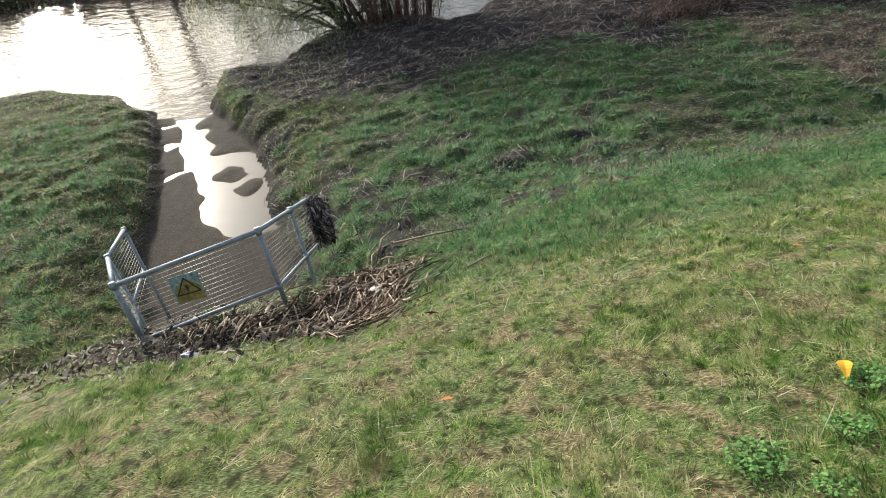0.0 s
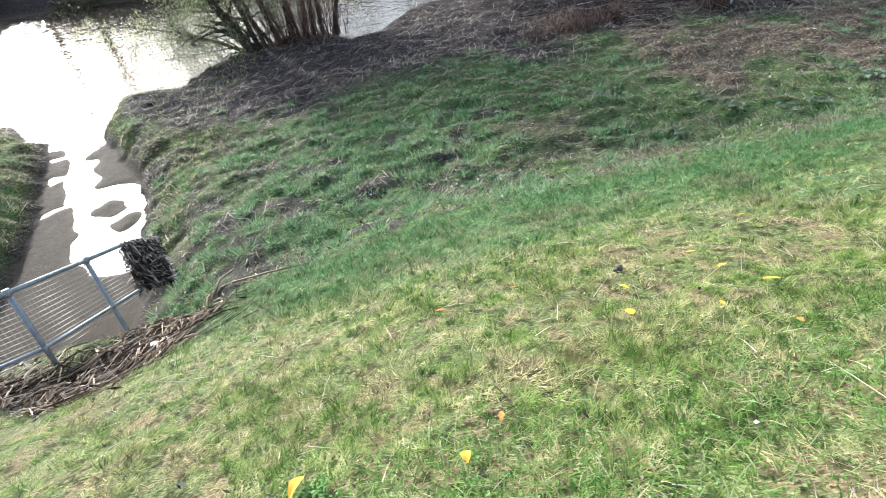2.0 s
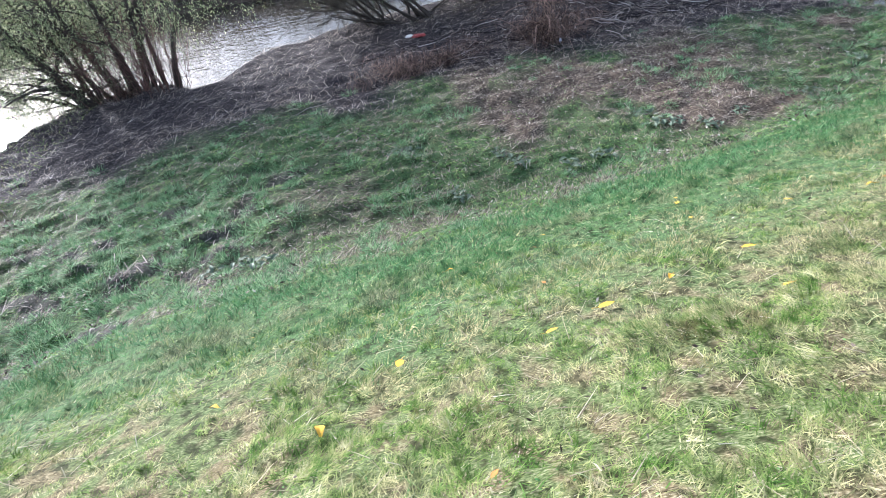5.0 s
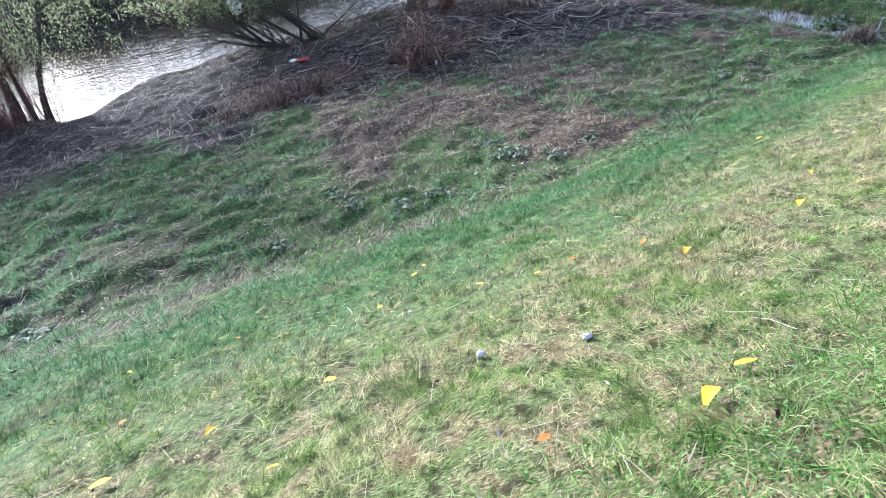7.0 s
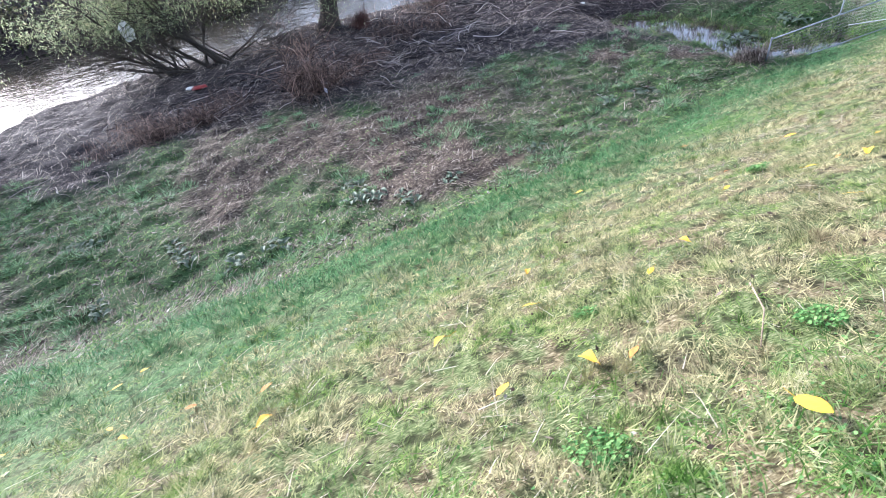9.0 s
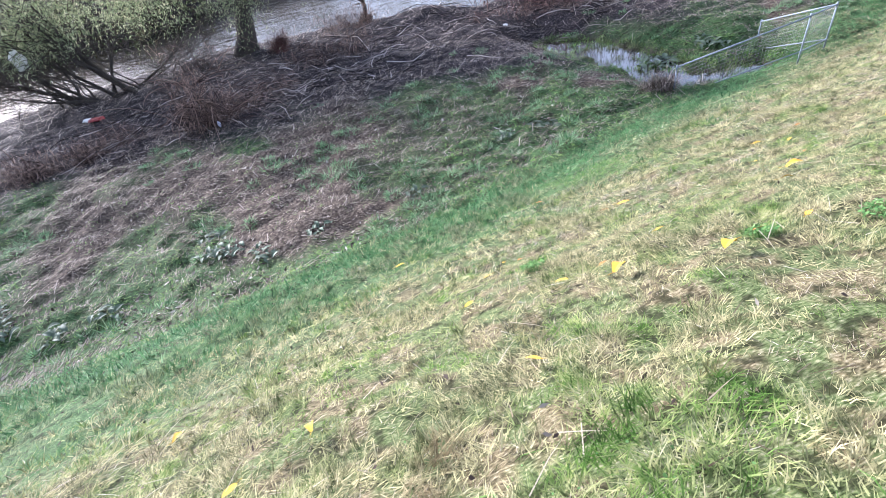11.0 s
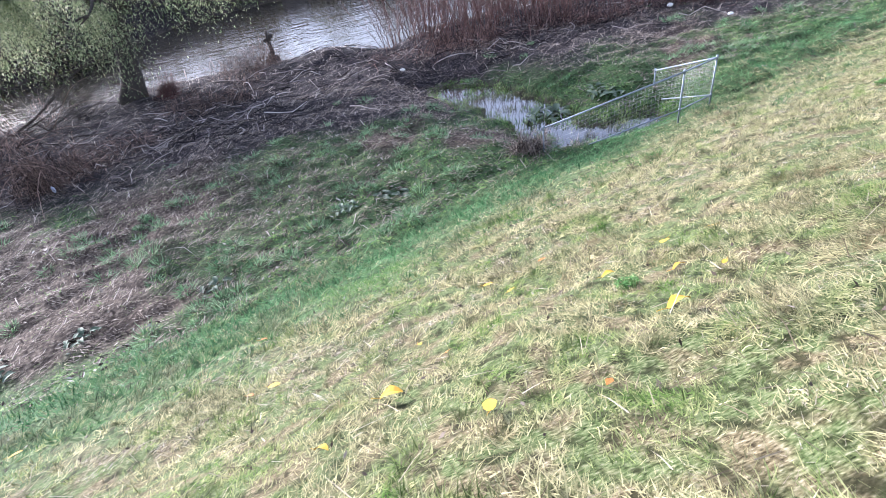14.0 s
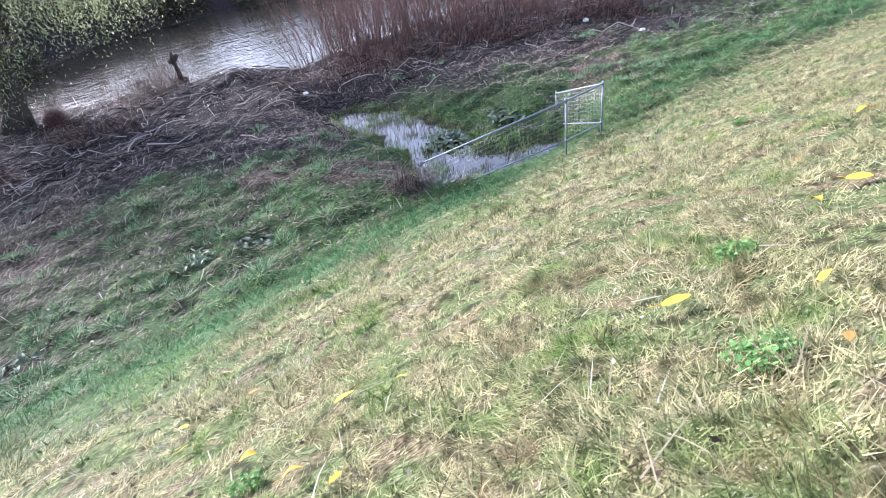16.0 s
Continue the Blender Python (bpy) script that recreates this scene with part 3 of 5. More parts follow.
def tufts(near, far_off, gap, mat, flat, wide):
    """Separate tufts that stand up out of the mown sward, each leaning its own way."""
    gx, gy = np.meshgrid(np.arange(-5, 32, gap), np.arange(near, far_off, gap))
    cx = gx.ravel() + RNG.uniform(-0.08, 0.08, gx.size)
    down = gy.ravel() + RNG.uniform(-0.08, 0.08, gx.size)
    cy = down + path_v(cx) + 0.1 * cx
    keep = (RNG.random(len(cx)) < 0.30 + 0.75 * step(0.38, 0.62, fbm(cx * 1.7, cy * 1.7, 55))) & (RNG.random(len(cx)) > litter_weight(cx, cy)) & (fbm(cx * 2.3, cy * 2.3, 57) < 0.64) & (cy - 0.1 * cx < toe(cx))
    cx, cy, down = cx[keep], cy[keep], down[keep]
    per = 24
    size = np.repeat(RNG.uniform(0.045, 0.105, len(cx)) * math.sqrt(wide) * (0.7 + 0.6 * fbm(cx * 1.7, cy * 1.7, 55)), per)
    lean = np.repeat(0.7 + RNG.normal(0, 1.0, len(cx)), per)
    far = np.repeat(np.interp(down, [1.5, 4.5], [1.0, 2.0]), per)
    n = len(size)
    ang, rad = RNG.uniform(0, 6.3, n), np.sqrt(RNG.random(n)) * size * 0.75
    x, y = np.repeat(cx, per) + np.cos(ang) * rad, np.repeat(cy, per) + np.sin(ang) * rad
    way = np.arctan2(np.sin(ang) + 0.9 * np.sin(lean), np.cos(ang) + 0.9 * np.cos(lean)) + RNG.normal(0, 0.35, n)
    return grown(x, y, way, size * RNG.uniform(0.7, 1.5, n), RNG.uniform(0.0028, 0.0055, n) * far * wide, RNG.uniform(0.35, 1.25, n), mat, "grass_tufts", "bent grass tufts standing out of the mown bank", 1.0, flat)


tufts(-0.7, 4.6, 0.17, M_TURF, False, 1.0)
tufts(4.4, 9.0, 0.21, M_LOWER, True, 1.8)


def thatch():
    """Matted straw combed down the bank, in patches."""
    x = np.concatenate([RNG.uniform(-5, 33, 360000), RNG.uniform(17, 28, 60000)])         # thickest over the far end of the walk
    down = np.concatenate([0.2 + 6.3 * RNG.random(360000) ** 1.35, RNG.uniform(2.8, 5.6, 60000)])
    y = down + path_v(x) + 0.1 * x
    w = step(0.46, 0.57, fbm(x * 0.9, y * 2.2, 45) + 0.03 + 0.003 * (x - 10) + 0.07 * (np.arange(len(x)) >= 360000)) * 0.95 + 0.05
    keep = (RNG.random(len(x)) < w * (1 - lower_weight(x, y))) & (RNG.random(len(x)) > litter_weight(x, y))
    x, y, down = x[keep], y[keep], down[keep]
    n = len(x)
    way = 0.3 + 2.4 * (fbm(x * 1.5, y * 1.5, 46) - 0.5) + RNG.normal(0, 0.55, n) + math.pi * (RNG.random(n) < 0.4)
    ob = grown(x, y, way, RNG.uniform(0.025, 0.10, n) * np.interp(down, [1.5, 3.5], [0.8, 1.3]), RNG.uniform(0.0022, 0.0042, n) * np.interp(down, [2.0, 5.0], [1, 2.0]), RNG.uniform(-0.35, 0.3, n), M_THATCH, "bank_thatch", "matted pale straw combed down the bank in patches", 0.3, True)
    return ob


thatch()


def toe_grass():
    x, y = scatter(230000, -3, 46, 5.2, 13.5)
    v = y - 0.1 * x
    keep = (RNG.random(len(x)) < np.exp(-((v - toe(x) + 0.5 - 0.9 * (fbm(x * 0.5, x * 0.1, 61) - 0.5)) / 0.55) ** 2)) & (RNG.random(len(x)) > litter_weight(x, y))
    x, y = x[keep], y[keep]
    n = len(x)
    return grown(x, y, RNG.uniform(0, 6.3, n), RNG.uniform(0.10, 0.24, n), RNG.uniform(0.010, 0.022, n), RNG.uniform(0.2, 1.1, n), M_LUSH, "toe_grass", "long lush green grass along the foot of the bank", 0.7, True)


toe_grass()


def berm_grass():
    x, y = scatter(430000, -20, 40, 6.4, 18.5)
    keep = (RNG.random(len(x)) > 1.05 * litter_weight(x, y)) & (RNG.random(len(x)) > 0.85 * bare_weight(x, y)) & (line_distance(x, y, DITCH) > 0.2) & ((y - 0.1 * x > toe(x) - 0.1) | (x < -4))
    x, y = x[keep], y[keep]
    n = len(x)
    a = grown(x, y, RNG.uniform(0, 6.3, n), RNG.uniform(0.035, 0.11, n), RNG.uniform(0.014, 0.028, n), RNG.uniform(0.05, 0.7, n), M_BERM, "berm_grass", "short uneven green grass on the flat below the bank", 0.5, True)
    x, y = scatter(150000, -24, -5, 5.5, 25)
    keep = (RNG.random(len(x)) > 0.8 * litter_weight(x, y)) & (line_distance(x, y, CHANNEL) > 0.35)
    x, y = x[keep], y[keep]
    n = len(x)
    grown(x, y, RNG.uniform(0, 6.3, n), RNG.uniform(0.07, 0.2, n), RNG.uniform(0.014, 0.03, n), RNG.uniform(0.1, 1.1, n), M_TURF, "side_grass", "uneven grass on the bank beside the outfall channel", 0.5, True)
    # separate tussocks
    cx, cy = scatter(1500, -20, 40, 7.0, 18)
    ex, ey = scatter(420, -6, 4, 7.5, 14)
    fx, fy = scatter(520, -20, -8.5, 8, 19)
    cx, cy = np.concatenate([cx, ex, fx]), np.concatenate([cy, ey, fy])
    keep = (RNG.random(len(cx)) > 0.9 * litter_weight(cx, cy)) & (vnoise(cx * 0.6, cy * 0.6, 71) > 0.3 + 0.2 * step(4, 10, cx)) & ((cy - 0.1 * cx > toe(cx) + 0.1) | (cx < -5)) & (line_distance(cx, cy, DITCH) > 0.4) & (line_distance(cx, cy, CHANNEL) > 0.5)
    cx, cy = cx[keep], cy[keep]
    per = 100
    size = np.repeat(RNG.uniform(0.13, 0.33, len(cx)), per)
    n = len(cx) * per
    ang, rad = RNG.uniform(0, 6.3, n), np.sqrt(RNG.random(n)) * size * 0.7
    x, y = np.repeat(cx, per) + np.cos(ang) * rad, np.repeat(cy, per) + np.sin(ang) * rad
    grown(x, y, ang + RNG.normal(0, 0.5, n), size * RNG.uniform(0.45, 0.95, n), RNG.uniform(0.010, 0.019, n), RNG.uniform(0.45, 1.4, n), M_TUSSOCK, "grass_tussocks", "blue-green grass tussocks dotted over the flat", 0.9, True)
    return a


berm_grass()


def flat_straw():
    x, y = scatter(440000, -22, 42, 7.4, 19.5)
    w = 0.28 + 0.55 * np.exp(-((x - 28) / 2.5) ** 2 - ((y - 16.5) / 2.5) ** 2) + 0.9 * bare_weight(x, y) + 0.5 * step(0.48, 0.6, fbm(x * 1.4, y * 1.4, 43)) - 0.35 * litter_weight(x, y) + 0.3 * step(4, 11, x) * step(0.4, 0.55, fbm(x * 0.9, y * 0.9, 44))
    keep = (RNG.random(len(x)) < w) & (line_distance(x, y, DITCH) > 0.25) & (y - 0.1 * x > toe(x) + 0.1)
    x, y = x[keep], y[keep]
    n = len(x)
    way = 0.6 + 4 * (fbm(x * 0.7, y * 0.7, 83) - 0.5) + RNG.normal(0, 0.6, n)
    ob = grown(x, y, way, RNG.uniform(0.05, 0.26, n), RNG.uniform(0.007, 0.016, n), RNG.uniform(-0.05, 0.3, n), M_STRAW, "flat_straw", "flattened straw-brown dead stems on the flat", 0.15, True)
    return tagged(ob, "", "plant litter")


flat_straw()


def flood_litter():
    x, y = scatter(360000, -20, 42, 3.2, 28.5)
    keep = (RNG.random(len(x)) < litter_weight(x, y) ** 1.5)
    x, y = x[keep], y[keep]
    n = len(x)
    way = 1.2 + 7 * (fbm(x * 0.9, y * 0.9, 81) - 0.5) + RNG.normal(0, 0.7, n)
    ob = grown(x, y, way, RNG.uniform(0.10, 0.55, n) * RNG.uniform(0.5, 1.1, n) * np.where(y < 9, 0.4, 1.0), RNG.uniform(0.009, 0.022, n), RNG.uniform(-0.02, 0.3, n), M_LITTER, "flood_litter", "dark dead stems and flood litter strewn on the bank", 0.5, True)
    return tagged(ob, "", "plant litter")


flood_litter()


def dead_reeds():
    x, y = scatter(46000, -20, 42, 10.0, 28.0)
    keep = (RNG.random(len(x)) < 0.12 + 0.5 * litter_weight(x, y)) & (line_distance(x, y, DITCH) > 0.3)
    x, y = x[keep], y[keep]
    n = len(x)
    way = 0.5 + 5 * (fbm(x * 0.9, y * 0.9, 81) - 0.5) + RNG.normal(0, 0.8, n)
    ob = grown(x, y, way, RNG.uniform(0.15, 0.75, n), RNG.uniform(0.010, 0.020, n), RNG.uniform(0.0, 0.5, n), M_REED, "dead_reeds", "pale dead reed stems lying across the flood litter", 0.9)
    return tagged(ob, "", "plant litter")


dead_reeds()


def pool_weed():
    x, y = scatter(60000, 22.5, 29, 9.5, 18.5)
    d = line_distance(x, y, DITCH)
    keep = (d < 0.5) & (RNG.random(len(x)) < np.clip(step(0.56, 0.66, fbm(x * 2.2, y * 2.2, 97)) + 0.5 * step(-0.1, 0.3, d) + 0.5 * step(0.55, 0.66, fbm(x * 1.7, y * 1.7, 98)) * (1 - step(15.4, 16.2, y)), 0, 1))
    x, y = x[keep], y[keep]
    n = len(x)
    root = np.stack([x, y, np.maximum(height(x, y), POND - 0.03)], 1)
    v, t = blades(root, RNG.uniform(0, 6.3, n), RNG.uniform(0.06, 0.22, n), RNG.uniform(0.012, 0.024, n), RNG.uniform(0.5, 1.4, n), 0.4)
    v, t = flattened(v)
    return tagged(array_mesh("pool_weed", v, t, M_BERM), "dark green weed growing in the ditch pool", "plant", "", "stuff")


pool_weed()


def pool_stems():
    """Thin dead stems that stand in the pool and double in its surface."""
    x, y = scatter(9000, 23.5, 28, 10.5, 18)
    keep = (line_distance(x, y, DITCH) < -0.05) & (RNG.random(len(x)) < 0.04 + 0.5 * step(0.55, 0.66, fbm(x * 1.6, y * 1.6, 99)))
    x, y = x[keep], y[keep]
    n = len(x)
    v, t = blades(np.stack([x, y, np.full(n, POND - 0.05)], 1), RNG.uniform(0, 6.3, n), RNG.uniform(0.12, 0.5, n), RNG.uniform(0.008, 0.02, n), RNG.uniform(0.9, 1.5, n), 0.5)
    return tagged(array_mesh("pool_stems", *flattened(v), M_LITTER), "thin dark dead stems standing in the ditch pool", "plant", "", "stuff")


pool_stems()


# ---- things: shared builders ----
def thing(name, at, label, category, group="", yaw=0.0):
    ob = new(name)
    ob.matrix_world = pose(*at, 0, 0, yaw)
    return tagged(ob, label, category, group)


def arrays_part(name, pieces, mat, parent, label="", smooth=False):
    v, t = joined(pieces)
    return tagged(array_mesh(name, v, t, mat, parent, smooth), label)


def leaf_cards(at, heading, pitch, length, width):
    """Pointed leaves: four corners and a fold, three triangles less than a blade."""
    n = len(at)
    d = np.stack([np.cos(heading) * np.cos(pitch), np.sin(heading) * np.cos(pitch), np.sin(pitch)], 1)
    s = np.stack([-np.sin(heading), np.cos(heading), RNG.normal(0, 0.4, n)], 1)
    s = s / np.linalg.norm(s, axis=1)[:, None] * (width / 2)[:, None]
    mid, tip = at + d * (length * 0.45)[:, None], at + d * length[:, None]
    v = np.stack([at, mid - s, mid + s, tip], 1).reshape(-1, 3)
    k = np.arange(n)[:, None, None] * 4
    return v, (k + np.array([[0, 1, 2], [1, 3, 2]])[None]).reshape(-1, 3)


def round_leaves(at, size, rng):
    """Small cupped six-sided leaves."""
    n = len(at)
    a = np.arange(6) * math.pi / 3
    tilt = rng.normal(0, 0.35, (n, 2))
    ring = np.stack([np.cos(a), np.sin(a) * 0.8], 1)[None] * size[:, None, None]
    turn = rng.uniform(0, 6.3, n)
    cx = ring[..., 0] * np.cos(turn)[:, None] - ring[..., 1] * np.sin(turn)[:, None]
    cy = ring[..., 0] * np.sin(turn)[:, None] + ring[..., 1] * np.cos(turn)[:, None]
    v = np.stack([at[:, None, 0] + cx, at[:, None, 1] + cy, at[:, None, 2] + cx * tilt[:, :1] + cy * tilt[:, 1:]], 2).reshape(-1, 3)
    k = np.arange(n)[:, None, None] * 6
    return v, (k + np.array([[0, 1, 2], [0, 2, 3], [0, 3, 4], [0, 4, 5]])[None]).reshape(-1, 3)


def leaf_litter():
    """Pale dead leaves and torn stems caught between the tussocks."""
    x, y = scatter(60000, -14, 40, 6.5, 18.5)
    w = 0.10 + 0.9 * step(0.52, 0.66, fbm(x * 1.1, y * 1.1, 85))
    keep = (RNG.random(len(x)) < 0.6 * w) & (y - 0.1 * x > toe(x) + 0.1) & (line_distance(x, y, DITCH) > 0.25) & (line_distance(x, y, CHANNEL) > 0.5)
    x, y = x[keep], y[keep]
    x, y = np.concatenate([x, RNG.normal(-5.4, 1.3, 2200)]), np.concatenate([y, RNG.normal(3.9, 0.6, 2200)])
    n = len(x)
    at = np.stack([x, y, height(x, y) + RNG.uniform(0.02, 0.09, n)], 1)
    v, t = leaf_cards(at, RNG.uniform(0, 6.3, n), RNG.normal(0, 0.3, n), RNG.uniform(0.05, 0.15, n), RNG.uniform(0.015, 0.05, n))
    return tagged(array_mesh("leaf_litter", v, t, M_DEADLEAF), "pale and dark dead leaves scattered over the flat", "plant litter", "", "stuff")


leaf_litter()


def bough(start, heading, elevation, length, radius, bend, rnd, steps=6):
    """Points and radii of a limb that bends as it goes."""
    p, pts, rad = Vector(start), [Vector(start)], [radius]
    for i in range(steps):
        heading += rnd.gauss(0, 0.16)
        elevation += bend / steps + rnd.gauss(0, 0.08)
        p = p + Vector((math.cos(heading) * math.cos(elevation), math.sin(heading) * math.cos(elevation), math.sin(elevation))) * (length / steps)
        pts.append(p.copy())
        rad.append(radius * (1 - 0.8 * (i + 1) / steps))
    return pts, rad


def willow(at, label, trunks, strands, seed, droop=(0.8, 2.2), leaf=(0.08, 0.15), twigs_per=5, limb_from=2, limb_len=(0.3, 0.6), leaf_from=0.0):
    """trunks: (dx, dy, heading, elevation, length, radius, bend). Limbs grow from them, drooping leafy twigs hang from the limbs."""
    rnd = random.Random(seed)
    root = thing("willow_tree", at, label, "tree", "riverside willows")
    ends = []
    for dx, dy, head, elev, length, radius, bend, *up in trunks:
        pts, rad = bough((dx, dy, up[0] if up else -0.25), head, elev, length, radius, bend, rnd, 8)
        rad[0] *= 1.35
        rad = [max(r, radius * 0.35) for r in rad]
        arrays_part("limb" if up else "trunk", [tube(pts, rad, 10)], M_BARK, root, "", True)
        for i in range(limb_from, len(pts)):
            for _ in range(3 if i > 3 else 2):
                h = head + rnd.uniform(-2.6, 2.6)
                lp, lr = bough(pts[i], h, rnd.uniform(0.1, 1.0), length * rnd.uniform(*limb_len), rad[i] * 0.5, rnd.uniform(-0.9, 0.2), rnd, 6)
                wood = [tube(lp, [max(r, 0.010) for r in lr], 5)]
                ends += lp[2:]
                for _ in range(twigs_per):
                    q = rnd.choice(lp[2:])
                    tp, tr = bough(q, rnd.uniform(0, 6.3), rnd.uniform(-0.3, 0.8), rnd.uniform(0.6, 1.5), 0.014, -1.2, rnd, 4)
                    wood.append(tube(tp, [max(r, 0.006) for r in tr], 3))
                    ends += tp[1:]
                arrays_part("limb", wood, M_BARK, root)
    rng = np.random.default_rng(seed)
    base = np.array([tuple(e) for e in ends])
    base = base[base[:, 2] > leaf_from]
    pick = base[rng.integers(0, len(base), strands)]
    per = 13
    drop = rng.uniform(droop[0], droop[1], strands)
    out = rng.normal(0, 0.25, (strands, 2))
    f = np.tile(np.linspace(0.03, 1, per), (strands, 1)) + rng.uniform(-0.03, 0.03, (strands, per))
    pos = np.empty((strands, per, 3))
    pos[..., 0] = pick[:, None, 0] + out[:, None, 0] * f
    pos[..., 1] = pick[:, None, 1] + out[:, None, 1] * f
    pos[..., 2] = pick[:, None, 2] + 0.15 * f - drop[:, None] * f * f
    pos = pos.reshape(-1, 3)
    pos = pos[pos[:, 2] + at[2] > WATER + 0.25]
    n = len(pos)
    v, t = leaf_cards(pos, rng.uniform(0, 6.3, n), rng.uniform(-1.3, 0.3, n), rng.uniform(*leaf, n), rng.uniform(0.022, 0.04, n))
    tagged(array_mesh("crown", v, t, M_WILLOW, root), "thin grey-green narrow leaves on drooping twigs")
    return root


def spot(x, y, sink=0.0):
    return (x, y, ground_z(x, y) - sink)


# ---- riverside trees ----
willow(spot(-5.3, 23.8), "leaning riverside willow with sparse grey-green leaves", [(0, 0, 2.75, 0.7, 5.2, 0.26, 0.35), (0.2, 0.15, 2.4, 1.0, 6.5, 0.13, 0.1), (0.0, 0.1, 3.0, 0.35, 4.8, 0.09, 0.1), (0.4, 0.1, 2.0, 1.2, 6.5, 0.10, 0.0)], 2300, 3, limb_from=1)
willow(spot(-3.7, 24.2), "many-stemmed willow clump on the water's edge", [(0, 0, 1.6, 1.35, 8, 0.14, 0), (0.5, 0.2, 1.0, 1.4, 8, 0.12, 0), (-0.6, 0.1, 2.5, 1.2, 7.5, 0.12, 0), (0.9, -0.1, 0.6, 1.35, 8, 0.10, 0), (-0.9, 0.0, 2.8, 1.0, 6, 0.08, 0), (-0.3, -0.1, 2.2, 1.1, 6, 0.07, 0), (0.3, -0.1, 1.9, 1.3, 6.5, 0.07, 0)], 2000, 4, limb_from=2, limb_len=(0.15, 0.4), twigs_per=4)
willow(spot(-1.8, 23.9), "slender twin-stemmed willow on the water's edge", [(0, 0, 0.9, 1.42, 8.5, 0.13, 0), (-0.45, 0.1, 1.8, 1.35, 8, 0.09, 0.1)], 900, 5, limb_from=3, limb_len=(0.15, 0.4))
# the half-fallen willow: a spray of stems leaning one way, a few low boughs the other
spray = random.Random(21)
stems = [(spray.uniform(-0.9, 2.2), spray.uniform(-0.3, 0.5), spray.gauss(2.6, 0.5), spray.uniform(0.3, 1.15), spray.uniform(3.4, 6.0), spray.choice((0.03, 0.04, 0.055, 0.08)), spray.uniform(-0.1, 0.3)) for _ in range(24)]
stems += [(spray.uniform(0.8, 2.4), spray.uniform(0.2, 0.7), spray.gauss(0.15, 0.35), spray.uniform(0.05, 0.4), spray.uniform(2.6, 4.6), spray.choice((0.03, 0.04, 0.06)), spray.uniform(-0.25, 0.2)) for _ in range(5)]
willow(spot(7.6, 25.2), "half-fallen willow leaning out over the river", stems, 2300, 6, (0.2, 1.0), twigs_per=2, limb_from=4, limb_len=(0.25, 0.7), leaf_from=2.0)
willow(spot(13.8, 26.0), "large willow with a thick furrowed trunk and drooping leaves", [(-0.1, 0.0, 0.6, 0.94, 6.5, 0.44, 0.12), (1.0, 1.5, 2.9, 0.6, 6.5, 0.18, -0.45, 3.0), (1.0, 1.4, 3.7, 0.55, 6.0, 0.15, -0.45, 2.8), (1.2, 1.7, 0.1, 0.6, 5.0, 0.15, -0.4, 3.3)], 7200, 8, (1.0, 2.8), (0.09, 0.15), 5, 4, (0.35, 0.65), 2.2)

for k, (x, y, tall) in enumerate([(-21.4, 42.0, 11.0), (-25.5, 43.0, 12.0), (-17.0, 43.5, 9.0)]):
    tree = willow(spot(x, y), "tall thin-leaved tree on the far bank", [(0, 0, 1.6, 1.45, tall, 0.28, 0.05), (0.2, 0.1, 0.4, 1.2, 0.7 * tall, 0.14, 0.1)], 500, 40 + k, limb_from=3, limb_len=(0.2, 0.45), twigs_per=3)
    tagged(tree, "", "", "far bank trees")


def osier(at, seed, tall):
    rnd = random.Random(seed)
    root = thing("osier_shrub", at, "leafless reddish-brown osier shrub of thin upright stems", "shrub", "osier thicket")
    for _ in range(22):
        a, r = rnd.uniform(0, 6.3), rnd.uniform(0, 0.8)
        p, q = bough((math.cos(a) * r, math.sin(a) * r, -0.1), a, rnd.uniform(1.05, 1.55), tall * rnd.uniform(0.6, 1.15), rnd.uniform(0.009, 0.018), 0.05, rnd, 5)
        stems = [tube(p, [max(w, 0.0045) for w in q], 4)]
        for k in range(5):
            b, w = bough(p[rnd.randint(1, 4)], a + rnd.uniform(-1, 1), rnd.uniform(0.8, 1.3), tall * 0.35, 0.006, 0.1, rnd, 3)
            stems.append(tube(b, [max(i, 0.0032) for i in w], 3))
        arrays_part("stem", stems, M_OSIER, root)
    return root


OSIERS = [(24.89, 24.69), (25.8, 23.95), (26.56, 25.15), (27.12, 23.21), (28.02, 24.26), (28.48, 22.67), (29.47, 23.61), (29.89, 22.23), (30.77, 22.94), (31.62, 21.79), (32.71, 22.81), (33.78, 21.85), (34.78, 22.44), (36.12, 21.38), (37.4, 20.61), (25.8, 26.0), (28.0, 26.0), (30.73, 25.73), (33.33, 25.38), (36.06, 24.58), (39.06, 22.07), (25.2, 25.0), (26.39, 23.02), (27.4, 25.0), (29.0, 25.26), (30.14, 24.32), (31.85, 23.87), (32.23, 20.96), (34.32, 20.71), (36.88, 22.66), (24.0, 24.8), (28.56, 25.82), (31.92, 26.87)]
shrubs = [osier(spot(*OSIERS[k]), 30 + k, 2.5) for k in range(5)]
for k, (x, y) in enumerate(OSIERS[5:]):
    copy_thing(shrubs[k % 5], pose(*spot(x, y), 0, 0, 67 * k))


for k, (x, y, tall) in enumerate([(-2.3, 23.5, 1.1), (-3.1, 23.8, 1.35), (-4.0, 23.9, 1.2), (-4.9, 24.2, 1.1), (-1.9, 24.0, 0.9)]):
    brush = copy_thing(shrubs[k % 5], pose(*spot(x, y), 0, 0, 51 * k) @ Matrix.Diagonal((tall, tall, tall, 1)))
    tagged(brush, "leafless brushwood of thin dark stems among the willows", "shrub", "willow brushwood")


